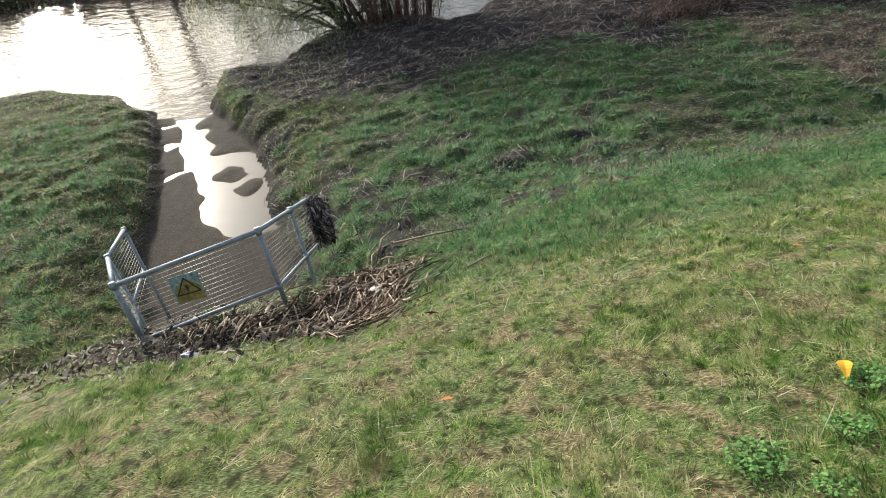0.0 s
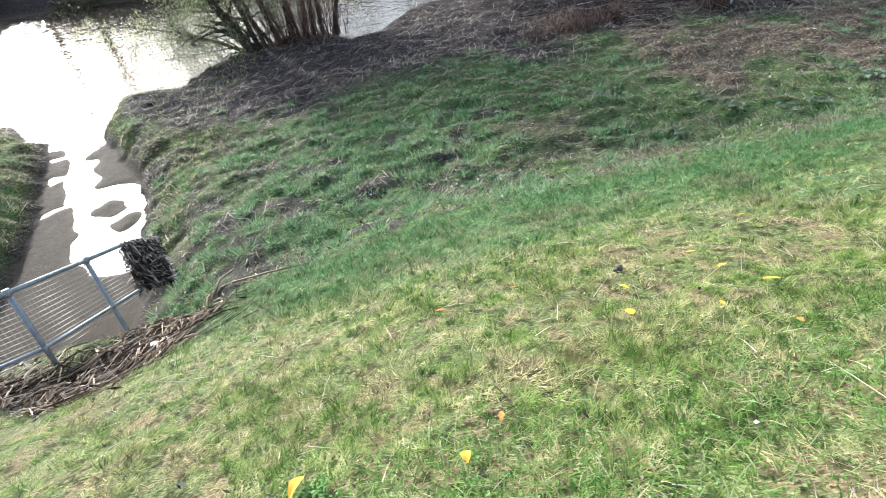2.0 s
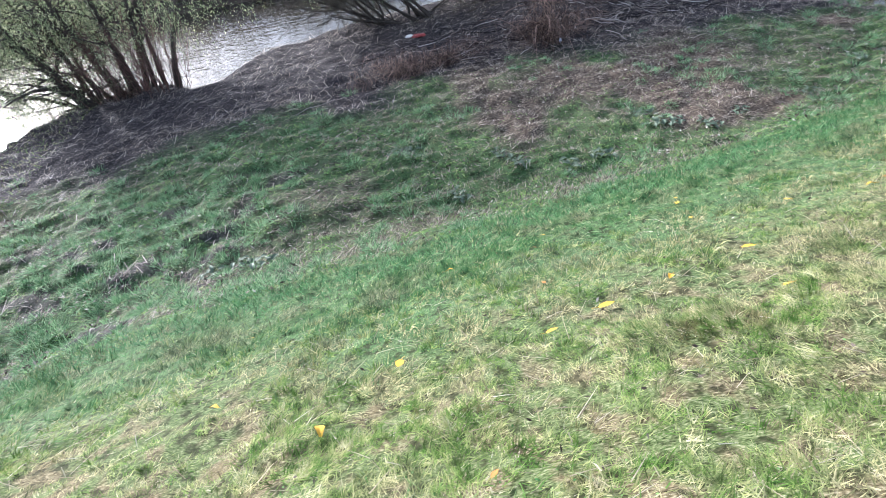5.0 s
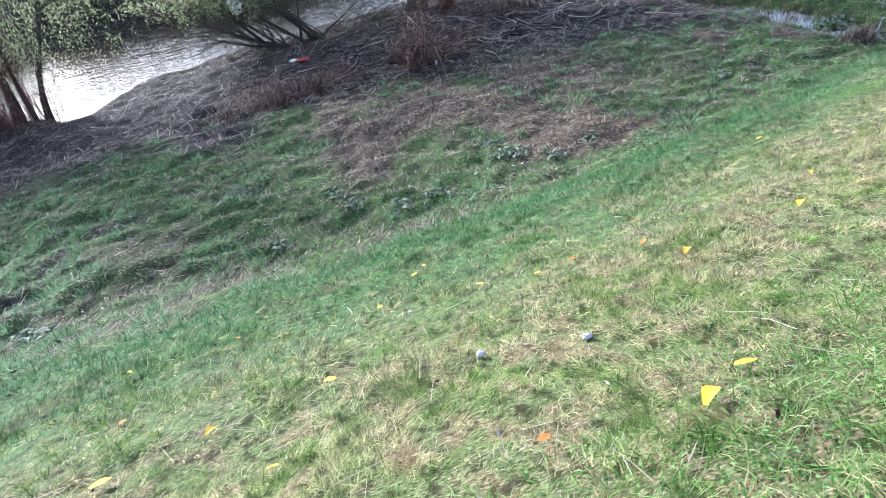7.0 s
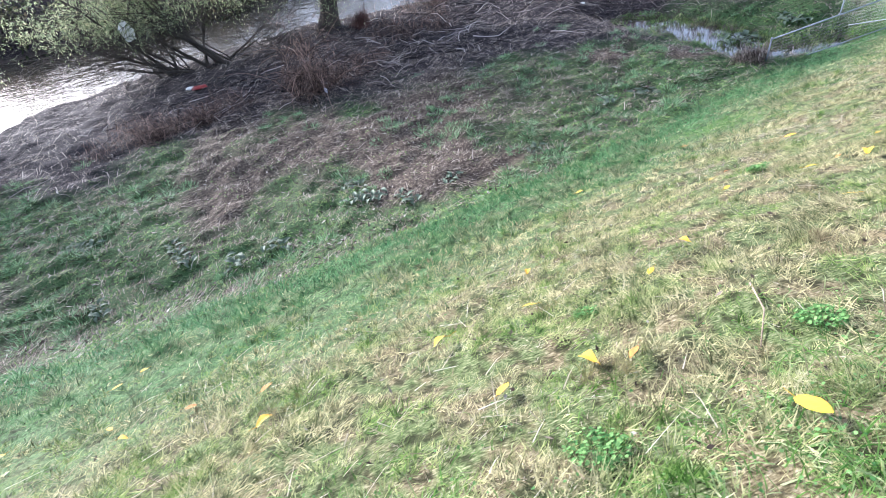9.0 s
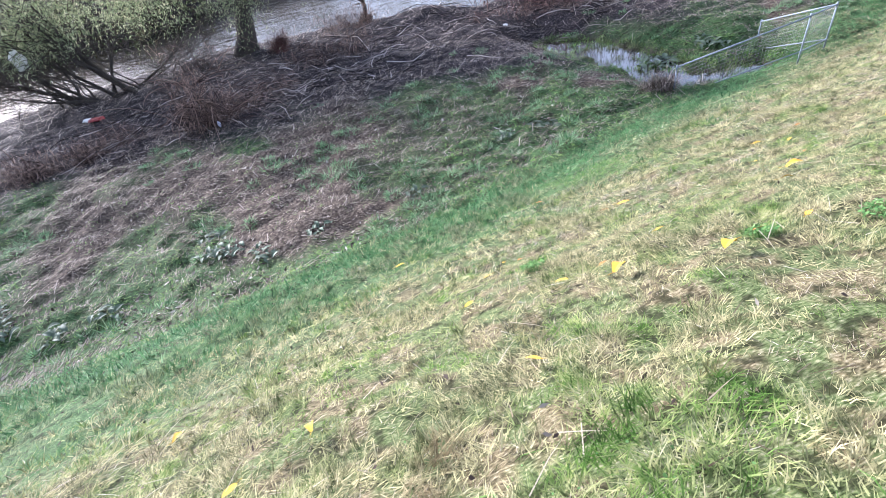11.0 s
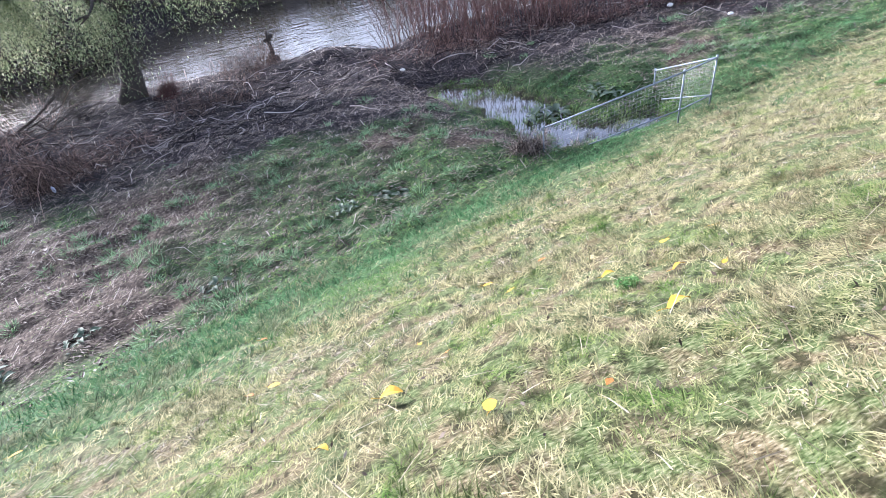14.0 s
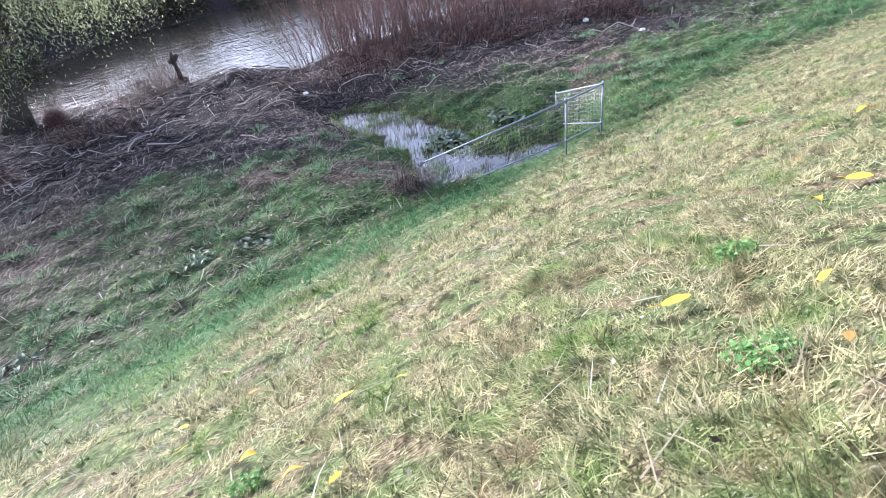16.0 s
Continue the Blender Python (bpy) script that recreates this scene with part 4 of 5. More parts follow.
def bramble(at, seed, size, tall, label, wide=1.3, mat=M_BRAMBLE):
    """A tangle of arching dead stems, thicker in some places than in others."""
    rng = np.random.default_rng(seed)
    root = thing("bramble_bush", at, label, "bush", "dead brambles")
    n = 1800
    hubs = np.stack([rng.normal(0, 0.55 * size * wide, 9), rng.normal(0, 0.35 * size, 9), rng.uniform(0.35, 1.0, 9) * tall], 1)
    pick = hubs[rng.integers(0, 9, n)]
    base = np.stack([pick[:, 0] + rng.normal(0, 0.26 * size, n), pick[:, 1] + rng.normal(0, 0.22 * size, n), rng.random(n) ** 1.6 * pick[:, 2] - 0.05], 1)
    v, t = blades(base, rng.uniform(0, 6.3, n), rng.uniform(0.12, 0.75, n), rng.uniform(0.005, 0.016, n), rng.uniform(-0.6, 1.4, n), rng.uniform(0.2, 2.0, n))
    rnd = random.Random(seed)
    canes = []
    for _ in range(int(26 + 30 * tall)):
        h = hubs[rnd.randrange(9)]
        p, q = bough((h[0] + rnd.gauss(0, 0.3 * size), h[1] + rnd.gauss(0, 0.3 * size), rnd.choice((-0.05, 0.25, 0.5)) * tall), rnd.uniform(0, 6.3), rnd.uniform(-0.3, 1.4), tall * rnd.uniform(0.3, 1.0) + 0.2, 0.011, -rnd.uniform(0.3, 2.2), rnd, 6)
        canes.append(tube(p, [max(w, 0.004) for w in q], 3))
    arrays_part("tangle", [(v, t), *canes], mat, root)
    return root


bramble(spot(7.1, 18.7), 1, 1.2, 0.7, "low tangled mound of dead brown bramble")
bramble(spot(8.9, 19.3), 2, 1.1, 0.8, "low tangled mound of dead brown bramble")
bramble(spot(12.75, 18.7), 3, 0.6, 2.5, "tall tangled bush of reddish dead bramble", 0.9)
bramble(spot(13.41, 19.67), 4, 1.2, 0.6, "low tangled mound of dead brown bramble")
bramble(spot(16.83, 23.18), 5, 1.6, 0.5, "low tangled mound of dead brown bramble")
bramble(spot(-3.4, 24.1), 7, 1.6, 1.9, "dense tangle of dark twigs round the willow stems")
bramble(spot(17.4, 26.0), 6, 1.3, 1.0, "scraggy bramble at the water's edge")

bramble(spot(24.0, 13.2), 8, 0.25, 0.22, "brown dead weeds round the end of the ditch railing", 1.3, M_STRAW)
bramble(spot(15.15, 25.4), 9, 0.28, 0.55, "rust-red dead brushwood beside the willow trunk", 1.0, M_RUST)
for k, (x, y) in enumerate([(24.6, 22.9), (27.0, 22.0), (29.6, 21.3), (32.2, 20.4), (35.0, 19.6)]):
    bramble(spot(x, y), 50 + k, 1.5, 0.7, "low reddish dead undergrowth below the osiers", 1.5, M_UNDER)


def far_scrub():
    rng = np.random.default_rng(12)
    pts = []
    for k in range(90):
        cx = rng.uniform(-60, 60)
        cy = np.interp(cx, FAR_X, FAR_Y) + rng.uniform(0.2, 5)
        r, h = rng.uniform(1.4, 3.0), rng.uniform(1.5, 5.0) * (1.0 if cx < -6 else 1.9)
        n = 480
        a, u = rng.uniform(0, 6.3, n), np.sqrt(rng.random(n))
        pts.append(np.stack([cx + np.cos(a) * u * r, cy + np.sin(a) * u * r, ground_z(cx, cy) + rng.random(n) * h * (1.1 - u * u)], 1))
    p = np.concatenate(pts)
    n = len(p)
    v, t = leaf_cards(p, rng.uniform(0, 6.3, n), rng.uniform(-1, 1, n), rng.uniform(0.2, 0.5, n), rng.uniform(0.09, 0.2, n))
    return tagged(array_mesh("far_scrub", v, t, M_SCRUB), "dense green and brown scrub on the far river bank", "scrub", "", "stuff")


far_scrub()


# ---- railings round the outfalls ----
def rail(p, q, r, sides=8):
    return tube([p, q], [r, r], sides)


def railing(label, tops, height_m, low, wires, tube_r=0.034, lean=(0, 0, -1)):
    """A tubular guard rail through the points tops; the first and last spans are sloping wings. Posts stand under the points."""
    root = thing("guard_railing", (0, 0, 0), label, "railing", "outfall railings")
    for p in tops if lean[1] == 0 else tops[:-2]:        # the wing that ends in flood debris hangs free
        p = Vector(p)
        down = Vector(lean)
        reach = max(height_m, (p.z - ground_z(p.x + lean[0], p.y + lean[1]) + 0.15) / -lean[2])
        part_post = arrays_part("post", [rail(p + down * reach, p - down * 0.01, tube_r)], M_GALV, root, "", True)
        arrays_part("clamp", [tube([p - down * 0.05, p + down * 0.05], [tube_r * 1.35] * 2, 8)], M_GALV, part_post, "", True)
        arrays_part("clamp", [tube([p + down * (low - 0.04), p + down * (low + 0.04)], [tube_r * 1.3] * 2, 8)], M_GALV, part_post, "", True)
    for a, b in zip(tops, tops[1:]):
        a, b = Vector(a), Vector(b)
        arrays_part("top_rail", [rail(a, b, tube_r)], M_GALV, root, "", True)
        down = Vector(lean) * low
        arrays_part("bottom_rail", [rail(a + down, b + down, tube_r * 0.8)], M_GALV, root, "", True)
        mesh = []
        for i in range(1, wires + 3):
            z = Vector(lean) * (low * i / wires)
            mesh.append(rail(a + z, b + z, 0.0042 if wires > 10 else 0.002, 3))
        n = max(3, int((b - a).length / 0.075))
        for i in range(1, n):
            p = a.lerp(b, i / n)
            mesh.append(rail(p, p + Vector(lean) * (low * 1.12), 0.0014, 3))
        arrays_part("mesh_panel", mesh, M_WIRE, root, "thin galvanised wire mesh")
    return root


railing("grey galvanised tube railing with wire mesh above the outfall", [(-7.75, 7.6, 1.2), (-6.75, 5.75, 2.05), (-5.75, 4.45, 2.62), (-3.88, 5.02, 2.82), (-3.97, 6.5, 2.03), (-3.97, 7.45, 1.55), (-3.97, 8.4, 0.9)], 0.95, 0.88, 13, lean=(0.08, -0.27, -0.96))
railing("grey galvanised tube railing with wire mesh over the ditch", [(24.1, 13.0, 0.5), (26.77, 12.1, 1.26), (27.75, 12.33, 1.24), (28.35, 14.9, 0.12)], 0.95, 0.8, 9, 0.018)


def warning_sign():
    a, b = Vector((-5.75, 4.45, 2.62)), Vector((-3.88, 5.02, 2.82))
    along = (b - a).normalized()
    across = Vector((along.y, -along.x, 0)).normalized()
    up = Vector((-0.08, 0.27, 0.96)).normalized()
    c = a.lerp(b, 0.43) + across * 0.05 - up * 0.36
    m = Matrix.Translation(c) @ Matrix((along, along.cross(up).cross(along).normalized(), along.cross(up).normalized())).transposed().to_4x4() @ pose(0, 0, 0, 0, 0, -6)
    root = new("warning_sign")
    root.matrix_world = m
    tagged(root, "weathered yellow triangle warning plate wired to the railing", "sign")

    def plate(name, pts, z, mat, label="", under=None):
        bm = bmesh.new()
        f = bm.faces.new([bm.verts.new((x, y, z)) for x, y in pts])
        for v in bmesh.ops.extrude_face_region(bm, geom=[f])["geom"]:
            if isinstance(v, bmesh.types.BMVert):
                v.co.z += 0.004
        bmesh.ops.recalc_face_normals(bm, faces=bm.faces)
        return part(name, bm, mat, under or root, label)

    plate("backing_plate", [(-0.19, -0.21), (0.19, -0.21), (0.19, 0.2), (-0.19, 0.2)], 0, M_GREEN, "scuffed pale green plate")
    panel = plate("yellow_panel", [(-0.17, -0.20), (0.17, -0.20), (0.17, -0.02), (0.02, 0.13), (-0.02, 0.13), (-0.17, -0.02)], 0.007, M_YELLOW, "dirty yellow panel")
    t = 0.018
    for p, q in (((-0.15, -0.08), (0.0, 0.15)), ((0.0, 0.15), (0.15, -0.08)), ((0.15, -0.08), (-0.15, -0.08))):
        d = Vector((q[0] - p[0], q[1] - p[1])).normalized() * t
        n = Vector((-d.y, d.x)) * 0.5
        plate("black_border", [(p[0] - n.x, p[1] - n.y), (q[0] - n.x, q[1] - n.y), (q[0] + n.x, q[1] + n.y), (p[0] + n.x, p[1] + n.y)], 0.014, M_BLACK, "", panel)
    plate("symbol_bar", [(-0.012, -0.05), (0.012, -0.05), (0.02, 0.05), (-0.02, 0.05)], 0.014, M_BLACK, "", panel)
    return root


warning_sign()


def debris_mat(p, q, deep, seed, label):
    """Weed hanging on the rails between p and q."""
    rng = np.random.default_rng(seed)
    n = 3600
    f = rng.random(n)
    base = np.array(p)[None] * (1 - f)[:, None] + np.array(q)[None] * f[:, None]
    sag = rng.random(n) * deep
    base = base - np.array(p)[None] + np.stack([rng.normal(0, 0.05, n) + 0.08 * sag, rng.normal(0, 0.03, n) - 0.4 * sag, 0.04 - 0.9 * sag], 1)
    root = thing("debris_mat", p, label, "flood debris")
    v, t = blades(base, rng.uniform(0, 6.3, n), rng.uniform(0.06, 0.22, n), rng.uniform(0.012, 0.035, n), rng.uniform(-1.5, 0.3, n), 0.5)
    array_mesh("weed", v, t, M_LITTER, root)
    return root


debris_mat((-3.97, 7.4, 1.6), (-3.97, 8.3, 0.98), 0.95, 1, "dark mat of flood weed caught in the railing")


def driftwood():
    rnd = random.Random(5)
    sticks = []
    for _ in range(2600):
        x, y = rnd.gauss(-2.75, 0.42), rnd.gauss(4.6, 1.05)
        if rnd.random() < 0.16:
            x, y = rnd.gauss(-4.3, 0.7), rnd.gauss(4.0, 0.22)
        if y < 3.0 + 0.5 * rnd.random() - 0.25 * (x + 2.7):
            continue
        if (x + 3.88) * -0.3 + (y - 5.02) * 0.954 > 0.1 and x < -3.7:
            continue
        l, h = rnd.uniform(0.08, 0.42) * rnd.choice((1, 1, 1.3, 2.2)), rnd.gauss(1.45, 0.6)
        x2, y2 = x + math.cos(h) * l, y + math.sin(h) * l
        mx, my = (x + x2) / 2 + rnd.gauss(0, 0.03), (y + y2) / 2 + rnd.gauss(0, 0.03)
        r = rnd.choice((0.003, 0.005, 0.007, 0.010, 0.015))
        sticks.append(tube([(x, y, ground_z(x, y) + rnd.uniform(0.0, 0.1)), (mx, my, ground_z(mx, my) + rnd.uniform(0.02, 0.11)), (x2, y2, ground_z(x2, y2) + rnd.uniform(0.0, 0.1))], [r, r, r * 0.6], 4))
    ob = arrays_part("driftwood", sticks, M_DRIFT, None)
    return tagged(ob, "heap of bleached sticks and reeds left by flood water", "driftwood", "", "stuff")


driftwood()


def brushwood():
    """Dead branches lying over the flood litter by the water."""
    rnd = random.Random(15)
    wood = []
    for _ in range(760):
        x, y = rnd.choice(((rnd.gauss(16.0, 1.8), rnd.gauss(20.4, 1.2)), (rnd.gauss(19.0, 2.6), rnd.gauss(23.6, 1.3)), (rnd.gauss(11.0, 3.0), rnd.gauss(20.3, 1.3)), (rnd.gauss(27.5, 3.5), rnd.gauss(20.6, 0.8))))
        l, h, r = rnd.uniform(0.3, 1.5), rnd.gauss(0.6, 0.9), rnd.uniform(0.006, 0.018)
        pts = []
        for k in range(4):
            px, py = x + math.cos(h) * l * k / 3, y + math.sin(h) * l * k / 3
            h += rnd.gauss(0, 0.25)
            pts.append((px, py, max(ground_z(px, py), WATER) + rnd.uniform(0.02, 0.16)))
        wood.append(tube(pts, [r, r * 0.9, r * 0.7, r * 0.4], 4))
    ob = arrays_part("brushwood", wood, M_LITTER, None)
    return tagged(ob, "dead branches and brushwood tangled over the flood litter", "driftwood", "", "stuff")


brushwood()


def branch(points, r, label):
    pts = [(x, y, ground_z(x, y) + h) for x, y, h in points]
    root = thing("fallen_branch", pts[0], label, "branch", "loose branches")
    local = [tuple(Vector(p) - Vector(pts[0])) for p in pts]
    arrays_part("wood", [tube(local, [r * (1 - 0.5 * k / len(local)) for k in range(len(local))], 6)], M_STICK, root)
    return root


branch([(-2.6, 7.6, 0.05), (-1.8, 7.5, 0.10), (-0.9, 7.3, 0.06)], 0.022, "bleached stick lying at the edge of the debris")
branch([(-2.9, 7.3, 0.05), (-2.85, 7.7, 0.18), (-2.7, 8.1, 0.15)], 0.028, "short pale broken stick on the debris")
branch([(-3.4, 3.3, 0.02), (-2.9, 3.5, 0.03)], 0.02, "pale peeled stick lying on the grass")
branch([(-4.0, 3.2, 0.02), (-3.5, 3.1, 0.03)], 0.022, "pale peeled stick lying on the grass")
branch([(-12.6, 20.0, 0.05), (-13.4, 20.9, 0.3), (-14.3, 21.8, 0.2)], 0.09, "waterlogged branch lying at the channel mouth")
branch([(14.9, 3.75, 0.03), (14.75, 3.5, 0.03), (14.55, 3.3, 0.02)], 0.005, "thin dry stalk lying on the bank")


# ---- plants ----
def broad_leaf(length, width):
    """One arched leaf with a folded midrib, root at the origin, pointing along +x."""
    bm = bmesh.new()
    rows = []
    for k in range(6):
        f = k / 5
        w = width * 0.5 * math.sin(math.pi * min(0.06 + 0.94 * f, 0.985)) ** 0.8
        z = length * (0.45 * f - 0.62 * f * f)
        rows.append([bm.verts.new((length * f * 0.9, -w, z + w * 0.35)), bm.verts.new((length * f * 0.9, 0, z)), bm.verts.new((length * f * 0.9, w, z + w * 0.35))])
    for a, b in zip(rows, rows[1:]):
        for j in (0, 1):
            bm.faces.new((a[j], a[j + 1], b[j + 1], b[j]))
    return bm


def dock_plant():
    root = thing("dock_plant", (0, 0, 0), "grey-green broad-leaved dock growing among the grass", "plant", "docks on the flat")
    rnd = random.Random(3)
    first = None
    for k in range(18):
        if first is None:
            first = ob = part("leaf", broad_leaf(0.20, 0.085), M_DOCK, root)
        else:
            ob = new("leaf", first.data)
            ob.parent = root
        s = rnd.uniform(0.6, 1.15)
        ob.matrix_basis = pose(rnd.gauss(0, 0.13), rnd.gauss(0, 0.10), 0.03, rnd.uniform(-15, 15), rnd.uniform(-35, 10), k * 137.5) @ Matrix.Diagonal((s, s, s, 1))
    return root


DOCKS = [(6.55, 13.16), (3.36, 9.57), (2.16, 9.64), (9.28, 11.3), (12.94, 11.67), (20.85, 13.2), (12.9, 12.32), (14.91, 11.41), (13.91, 11.06), (19.66, 13.18), (10.33, 10.71), (11.12, 10.84), (6.83, 13.12), (9.0, 11.85), (13.3, 11.54), (20.47, 13.3), (2.88, 9.84), (17.0, 11.76), (7.69, 10.61), (15.82, 18.16)]
dock = dock_plant()
dock.matrix_world = pose(*spot(*DOCKS[0]))
for k, (x, y) in enumerate(DOCKS[1:]):
    copy_thing(dock, pose(*spot(x, y), 0, 0, 71 * k))

for k, (x, y, s) in enumerate([(25.65, 15.9, 1.9), (25.85, 15.75, 1.6), (27.0, 15.5, 1.5), (27.3, 15.3, 1.3)]):
    plant = copy_thing(dock, pose(x, y, max(ground_z(x, y), POND - 0.02), 0, 0, 40 * k) @ Matrix.Diagonal((s, s, s, 1)))
    tagged(plant, "leafy green water plant growing in the ditch pool", "plant", "pool plants")


def weed_patch(seed, size, count):
    rng = np.random.default_rng(seed)
    root = thing("weed_rosette", (0, 0, 0), "low patch of bright green round-leaved weed", "weed", "weeds on the bank")
    a, r = rng.uniform(0, 6.3, count), np.sqrt(rng.random(count)) * size
    p = np.stack([np.cos(a) * r, np.sin(a) * r, rng.uniform(0.015, 0.05, count)], 1)
    leaves = round_leaves(p, rng.uniform(0.006, 0.012, count), rng)
    q = p.copy()
    q[:, 2] = -0.01
    arrays_part("foliage", [leaves, blades(q, a, np.full(count, 0.06), np.full(count, 0.003), np.full(count, 1.2), 0.3)], M_WEED, root)
    return root


LUSH_SPOTS = [(4.6, 1.5), (5.0, 1.75), (4.2, 1.3), (3.2, 1.15), (2.3, 0.95), (1.6, 0.85), (14.2, 2.65), (11.4, 2.45), (10.8, 2.1), (12.2, 2.9), (5.6, 1.3), (6.3, 1.5), (0.5, 0.5), (1.1, 0.7), (14.9, 2.5), (9.8, 2.0), (15.6, 2.9), (12.0, 2.3), (19.71, 9.26), (24.0, 9.8)]


def lush_patches():
    n = 1500 * len(LUSH_SPOTS)
    c = np.repeat(np.array(LUSH_SPOTS), 1500, 0)
    p = c + RNG.normal(0, 1, (n, 2)) * np.array([0.45, 0.30])
    return grown(p[:, 0], p[:, 1], RNG.uniform(0, 6.3, n), RNG.uniform(0.04, 0.17, n), RNG.uniform(0.003, 0.007, n), RNG.uniform(-0.1, 0.9, n), M_FRESH, "lush_grass", "long soft bright green grass growing in patches", 0.8)


lush_patches()


def clover():
    rng = np.random.default_rng(77)
    per = 420
    c = np.repeat(np.array(LUSH_SPOTS), per, 0)
    p = c + rng.normal(0, 1, c.shape) * np.array([0.55, 0.38])
    z = height(p[:, 0], p[:, 1]) + rng.uniform(0.02, 0.06, len(p))
    v, t = round_leaves(np.stack([p[:, 0], p[:, 1], z], 1), rng.uniform(0.004, 0.009, len(p)), rng)
    return tagged(array_mesh("clover_leaves", v, t, M_WEED), "small round clover leaves among the greener grass", "weed", "", "stuff")


clover()

def loose_straws():
    """Single long straws and scraps of brown leaf lying loose on the sward."""
    x = RNG.uniform(-3, 27, 2600)
    y = RNG.uniform(0.2, 4.0, len(x)) + path_v(x) + 0.1 * x
    n = len(x)
    root = np.stack([x, y, height(x, y) + RNG.uniform(0.03, 0.09, n)], 1)
    v, t = blades(root, RNG.normal(0.3, 0.9, n), RNG.uniform(0.10, 0.34, n), RNG.uniform(0.003, 0.006, n), RNG.uniform(-0.7, 0.1, n), RNG.uniform(0.0, 0.4, n))
    tagged(array_mesh("loose_straw", v, t, M_THATCH), "long pale straws lying loose on the bank grass", "plant litter", "", "stuff")
    x = RNG.uniform(-3, 27, 900)
    y = RNG.uniform(0.2, 6.0, len(x)) + path_v(x) + 0.1 * x
    n = len(x)
    v, t = leaf_cards(np.stack([x, y, height(x, y) + RNG.uniform(0.03, 0.07, n)], 1), RNG.uniform(0, 6.3, n), RNG.normal(-0.2, 0.35, n), RNG.uniform(0.025, 0.06, n), RNG.uniform(0.010, 0.024, n))
    tagged(array_mesh("leaf_scraps", v, t, M_DEADLEAF), "small brown scraps of dead leaf on the bank grass", "plant litter", "", "stuff")


loose_straws()

WEEDS = [(14.12, 4.11), (14.86, 3.3), (13.59, 3.05), (0.32, 0.5), (0.6, 0.8), (5.78, 1.81), (5.03, 1.86), (23.57, 5.78), (22.9, 5.11), (26.74, 8.44), (18.02, 4.73), (18.64, 4.49), (19.26, 4.27), (0.9, 1.1), (0.1, 0.69), (21.01, 5.93), (16.9, 5.73)]
patches = [weed_patch(60 + k, 0.08 + 0.025 * k, 130 + 60 * k) for k in range(3)]


def slope_pose(x, y, lift=0.0, yaw=0.0, tip=0.0):
    """A pose lying on the bank at (x, y)."""
    e = 0.15
    n = Vector((ground_z(x - e, y) - ground_z(x + e, y), ground_z(x, y - e) - ground_z(x, y + e), 2 * e)).normalized()
    return Matrix.Translation((x, y, ground_z(x, y) + lift)) @ Vector((0, 0, 1)).rotation_difference(n).to_matrix().to_4x4() @ pose(0, 0, 0, tip, 0, yaw)


for k, (x, y) in enumerate(WEEDS):
    m = slope_pose(x, y, 0.02, 50 * k)
    if k < 3:
        patches[k].matrix_world = m
    else:
        copy_thing(patches[k % 3], m)


def fallen_leaf(mat, seed, label):
    """A curled dry leaf with its stalk, about 12 cm long."""
    rnd = random.Random(seed)
    root = thing("fallen_leaf", (0, 0, 0), label, "leaf", "fallen leaves")
    bm = bmesh.new()
    rows, curl = [], rnd.uniform(0.02, 0.30)
    for k in range(7):
        f = k / 6
        w = 0.029 * (math.sin(math.pi * min(0.05 + 0.95 * f, 0.99)) ** 0.7) * (1 + rnd.uniform(-0.15, 0.15))
        z = 0.025 * math.sin(f * 3) * curl * 3
        rows.append([bm.verts.new((0.115 * (f - 0.5), s * w, z + abs(s) * w * curl)) for s in (-1, -0.5, 0, 0.5, 1)])
    for a, b in zip(rows, rows[1:]):
        for j in range(4):
            bm.faces.new((a[j], a[j + 1], b[j + 1], b[j]))
    blade = part("blade", bm, mat, root)
    arrays_part("stalk", [tube([(-0.057, 0, 0.001), (-0.085, 0.004, 0.006), (-0.105, 0.012, 0.004)], [0.0016, 0.0013, 0.0011], 4)], mat, root)
    return root


LEAVES_A = [(-1.72, 0.61), (0.82, 1.17), (-1.36, 1.54), (3.01, 2.59), (2.86, 2.14), (3.73, 2.98), (1.87, 1.33), (0.93, 1.23), (1.67, 1.09), (3.84, 2.22), (3.01, 2.6), (2.85, 2.17), (3.4, 2.03), (4.36, 1.79), (5.55, 2.96), (6.09, 3.58), (7.27, 3.47), (6.53, 2.2), (6.78, 5.87), (4.31, 5.41), (2.23, 3.03), (1.6, 2.72), (4.6, 3.66), (5.83, 1.36), (3.74, 2.59), (3.66, 1.72)]
LEAVES_B = [(12.07, 4.19), (10.07, 6.26), (8.2, 6.39), (7.94, 6.02), (11.02, 4.61), (10.61, 5.11), (9.23, 3.99), (7.53, 4.44), (8.43, 3.83), (7.79, 3.66), (8.95, 3.25), (10.31, 2.75), (11.04, 2.65), (11.31, 2.78), (9.62, 5.32), (11.41, 4.8), (15.1, 4.52), (14.7, 4.32), (13.88, 4.46), (14.03, 3.5), (13.85, 3.61), (13.4, 3.63), (11.37, 4.9), (12.06, 4.23), (11.06, 4.72), (10.22, 6.53), (12.0, 4.65), (13.23, 4.37), (14.3, 2.86), (16.26, 4.36), (16.97, 6.2), (14.16, 5.17)]
LEAVES_C = [(19.75, 5.19), (18.33, 4.72), (17.97, 4.75), (17.69, 4.66), (16.57, 5.95), (16.85, 5.16), (17.2, 5.21), (17.14, 4.94), (16.23, 5.39), (16.88, 6.38), (18.31, 6.91), (18.97, 5.43), (21.53, 6.24), (21.42, 5.62), (20.22, 5.0), (20.9, 5.38), (16.02, 7.77), (17.73, 5.32), (18.23, 8.41)]
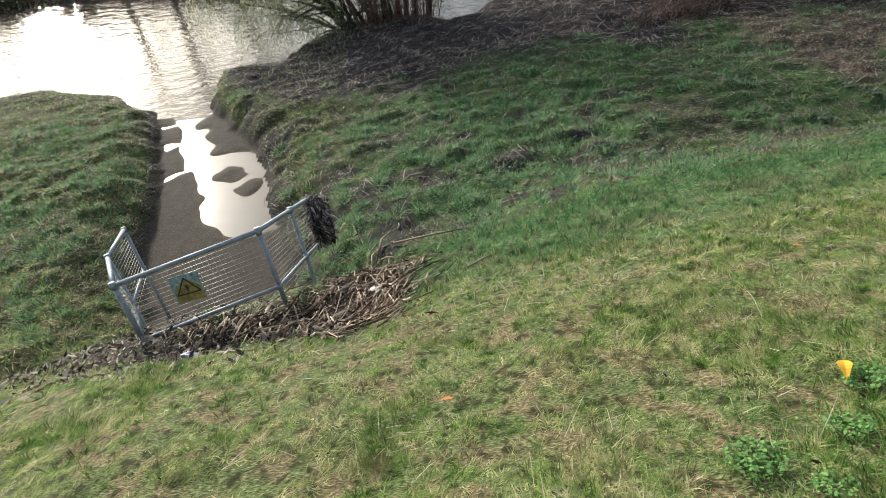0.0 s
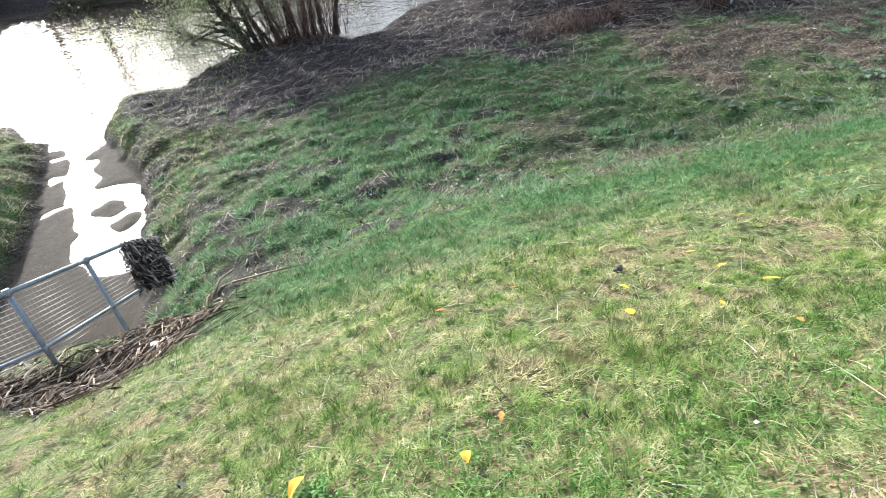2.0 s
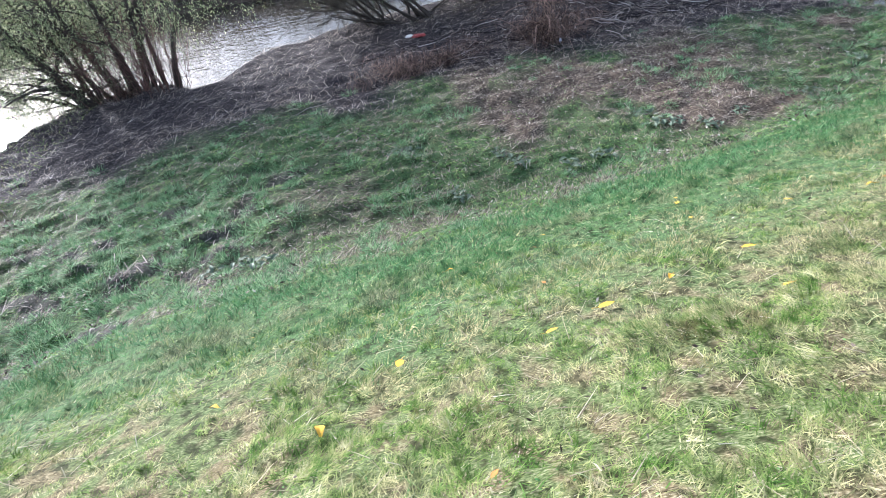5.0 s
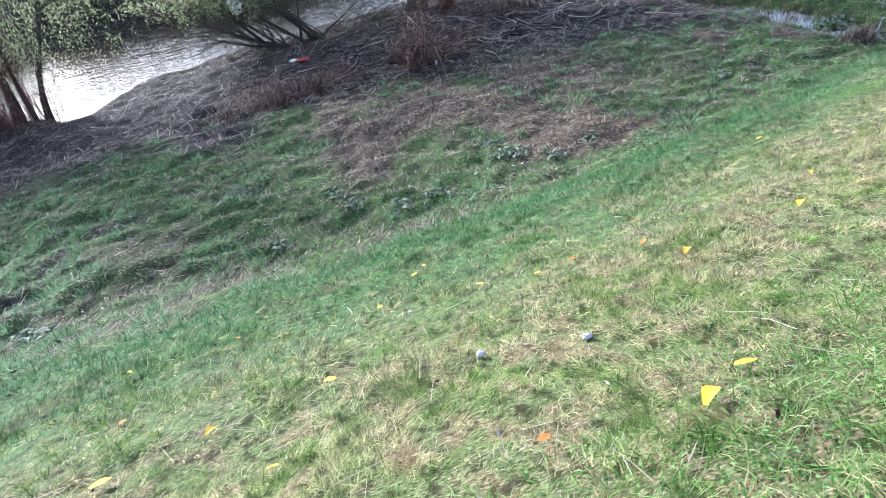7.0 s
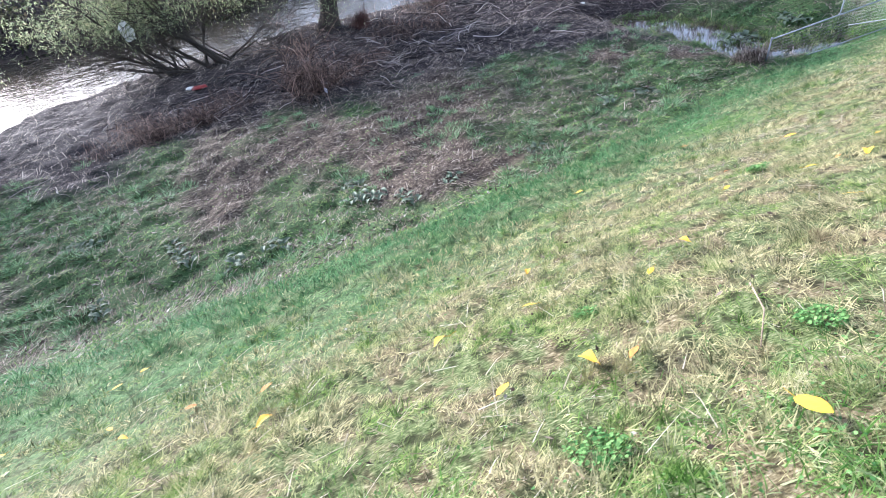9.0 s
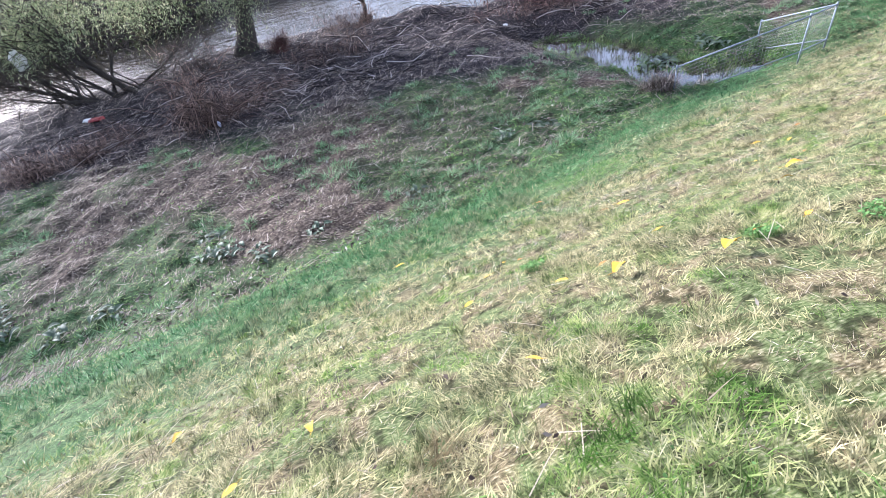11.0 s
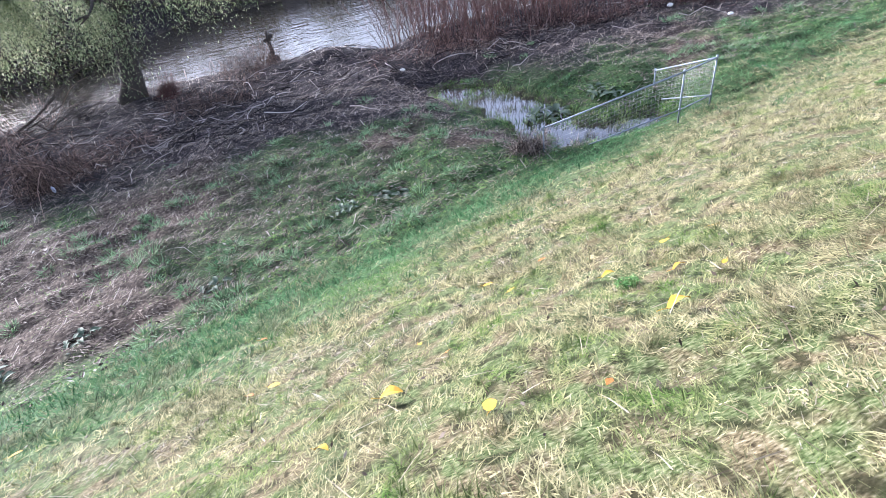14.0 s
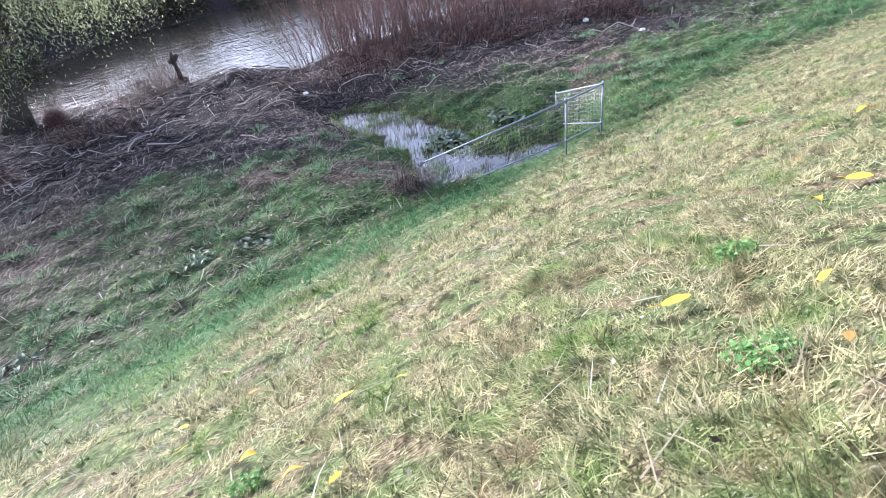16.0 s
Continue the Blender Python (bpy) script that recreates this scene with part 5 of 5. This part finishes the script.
LEAVES_D = [(21.01, 6.15), (20.87, 5.36), (19.77, 5.21), (18.52, 6.87), (19.65, 6.36), (19.77, 5.96), (20.24, 5.01), (19.36, 5.7), (20.53, 6.75), (21.5, 5.69), (21.04, 6.26), (21.47, 6.25), (21.83, 6.16), (20.96, 7.04), (21.25, 5.78), (23.03, 5.61), (23.39, 5.27), (23.05, 4.97), (23.54, 5.31), (24.34, 5.94), (24.75, 5.99), (20.58, 6.86), (20.45, 7.08), (25.12, 6.59), (26.28, 6.93)]
kinds = [fallen_leaf(M_LEAF_Y, 1, "curled yellow fallen leaf lying on the grass"), fallen_leaf(M_LEAF_Y, 2, "curled yellow fallen leaf lying on the grass"), fallen_leaf(M_LEAF_O, 3, "orange-brown fallen leaf lying on the grass"), fallen_leaf(M_LEAF_Y, 4, "curled yellow fallen leaf lying on the grass")]
rnd = random.Random(9)
lying = []
for x, y in LEAVES_A + LEAVES_B + LEAVES_C + LEAVES_D:
    if all(math.hypot(x - a, y - b) > 0.16 for a, b in lying):
        lying.append((x, y))
for k, (x, y) in enumerate(lying):
    m = slope_pose(x, y, 0.075, rnd.uniform(0, 360), rnd.uniform(-14, 14)) @ Matrix.Diagonal((rnd.choice((0.75, 0.95, 1.1, 1.25)),) * 3 + (1,))
    if k < 4:
        kinds[k].matrix_world = m
    else:
        copy_thing(kinds[(k * 7) % 4], m)


# ---- litter and the stump ----
def crumple(name, at, size, mat, label, seed, category="litter"):
    rnd = random.Random(seed)
    root = tagged(new(name), label, category)
    root.matrix_world = Matrix.Translation(at)
    bm = bmesh.new()
    bmesh.ops.create_icosphere(bm, subdivisions=3, radius=1)
    for v in bm.verts:
        k = 1 + 0.4 * (noise.noise(v.co * 2.2 + Vector((seed, 0, 0)))) + 0.18 * noise.noise(v.co * 5)
        v.co = Vector((v.co.x * size[0], v.co.y * size[1], v.co.z * size[2])) * k
    part("body", bm, mat, root)
    return root


crumple("plastic_bag", (6.42, 25.0, 1.62), (0.24, 0.1, 0.36), M_WHITE, "torn white plastic bag snagged in a willow", 1)
crumple("red_plastic", spot(8.49, 22.54, -0.08), (0.28, 0.12, 0.06), M_RED, "flattened red plastic washed up on the bank", 2)
crumple("white_bottle", spot(8.13, 22.8, -0.06), (0.16, 0.06, 0.06), M_WHITE, "dirty white plastic washed up on the bank", 3)
crumple("white_bag", spot(32.68, 19.8, -0.12), (0.11, 0.08, 0.06), M_WHITE, "white plastic bag lying under the shrubs", 5)
crumple("white_scrap", spot(23.15, 21.18, -0.06), (0.09, 0.07, 0.04), M_WHITE, "white plastic scrap by the pool", 6)
crumple("blue_wrapper", spot(12.9, 18.31, -0.1), (0.04, 0.03, 0.09), M_PALE, "blue plastic scrap caught in brambles", 7)
crumple("paper_cup", slope_pose(21.12, 4.49, 0.06).translation, (0.045, 0.03, 0.014), M_PAPER, "crumpled off-white paper lying on the bank", 8)
crumple("blue_wrapper", slope_pose(10.26, 3.71, 0.04).translation, (0.026, 0.02, 0.022), M_PALE, "small pale blue crumpled wrapper on the grass", 9)
crumple("blue_wrapper", slope_pose(10.89, 3.49, 0.04).translation, (0.03, 0.018, 0.022), M_PALE, "small pale blue crumpled wrapper on the grass", 10)
crumple("earth_clod", slope_pose(3.11, 2.94, 0.03).translation, (0.04, 0.035, 0.03), M_BLACK, "dark clod of earth on the grass", 11, "clod")
crumple("grey_bottle", spot(-4.65, 3.55, -0.05), (0.14, 0.06, 0.06), M_PALE, "dirty grey plastic bottle in the debris", 12)
crumple("white_scrap", spot(-4.35, 3.5, -0.04), (0.13, 0.04, 0.04), M_WHITE, "white plastic scrap in the debris", 13)
crumple("white_scrap", spot(-2.52, 4.88, -0.06), (0.09, 0.06, 0.05), M_WHITE, "white plastic scrap in the debris", 14)
def stump(at):
    """A broken trunk with a torn top, one upright limb and boughs trailing towards the bank."""
    root = thing("tree_stump", at, "dark broken tree stump standing at the water's edge", "stump")
    rnd = random.Random(15)
    bm = bmesh.new()
    rings = []
    for k in range(7):
        z = -0.3 + 0.2 * k
        rings.append([bm.verts.new(((0.46 - 0.03 * k + rnd.uniform(-0.05, 0.05)) * math.cos(a) + 0.03 * k, (0.36 - 0.02 * k + rnd.uniform(-0.05, 0.05)) * math.sin(a), z + (rnd.uniform(-0.22, 0.12) if k == 6 else 0))) for a in (math.pi * i / 6 for i in range(12))])
    for a, b in zip(rings, rings[1:]):
        for i in range(12):
            bm.faces.new((a[i], a[(i + 1) % 12], b[(i + 1) % 12], b[i]))
    bm.faces.new(rings[-1])
    part("trunk", bm, M_BARK, root)
    arrays_part("upright_limb", [tube([(0.15, 0, 0.7), (0.22, 0.02, 1.2), (0.18, 0, 1.65), (0.26, 0.03, 1.95)], [0.12, 0.09, 0.08, 0.05], 8), tube([(0.2, 0, 1.5), (0.34, 0.05, 1.72), (0.42, 0.05, 1.78)], [0.07, 0.1, 0.04], 7), tube([(0.18, 0, 1.5), (0.02, 0, 1.62)], [0.06, 0.08], 6)], M_BARK, root, "torn upright limb", True)
    for k in range(7):
        p, q = bough((-0.2, -0.05, rnd.uniform(0.1, 0.6)), 3.2 + rnd.gauss(0, 0.35), rnd.uniform(-0.15, 0.3), rnd.uniform(1.0, 2.3), rnd.uniform(0.02, 0.05), rnd.uniform(-0.2, 0.3), rnd, 6)
        arrays_part("bough", [tube(p, q, 6)], M_BARK, root)
    return root


stump((18.98, 27.98, -1.35))
crumple("white_scrap", spot(33.0, 17.4, -0.06), (0.09, 0.06, 0.04), M_WHITE, "white plastic scrap lying under the shrubs", 16)
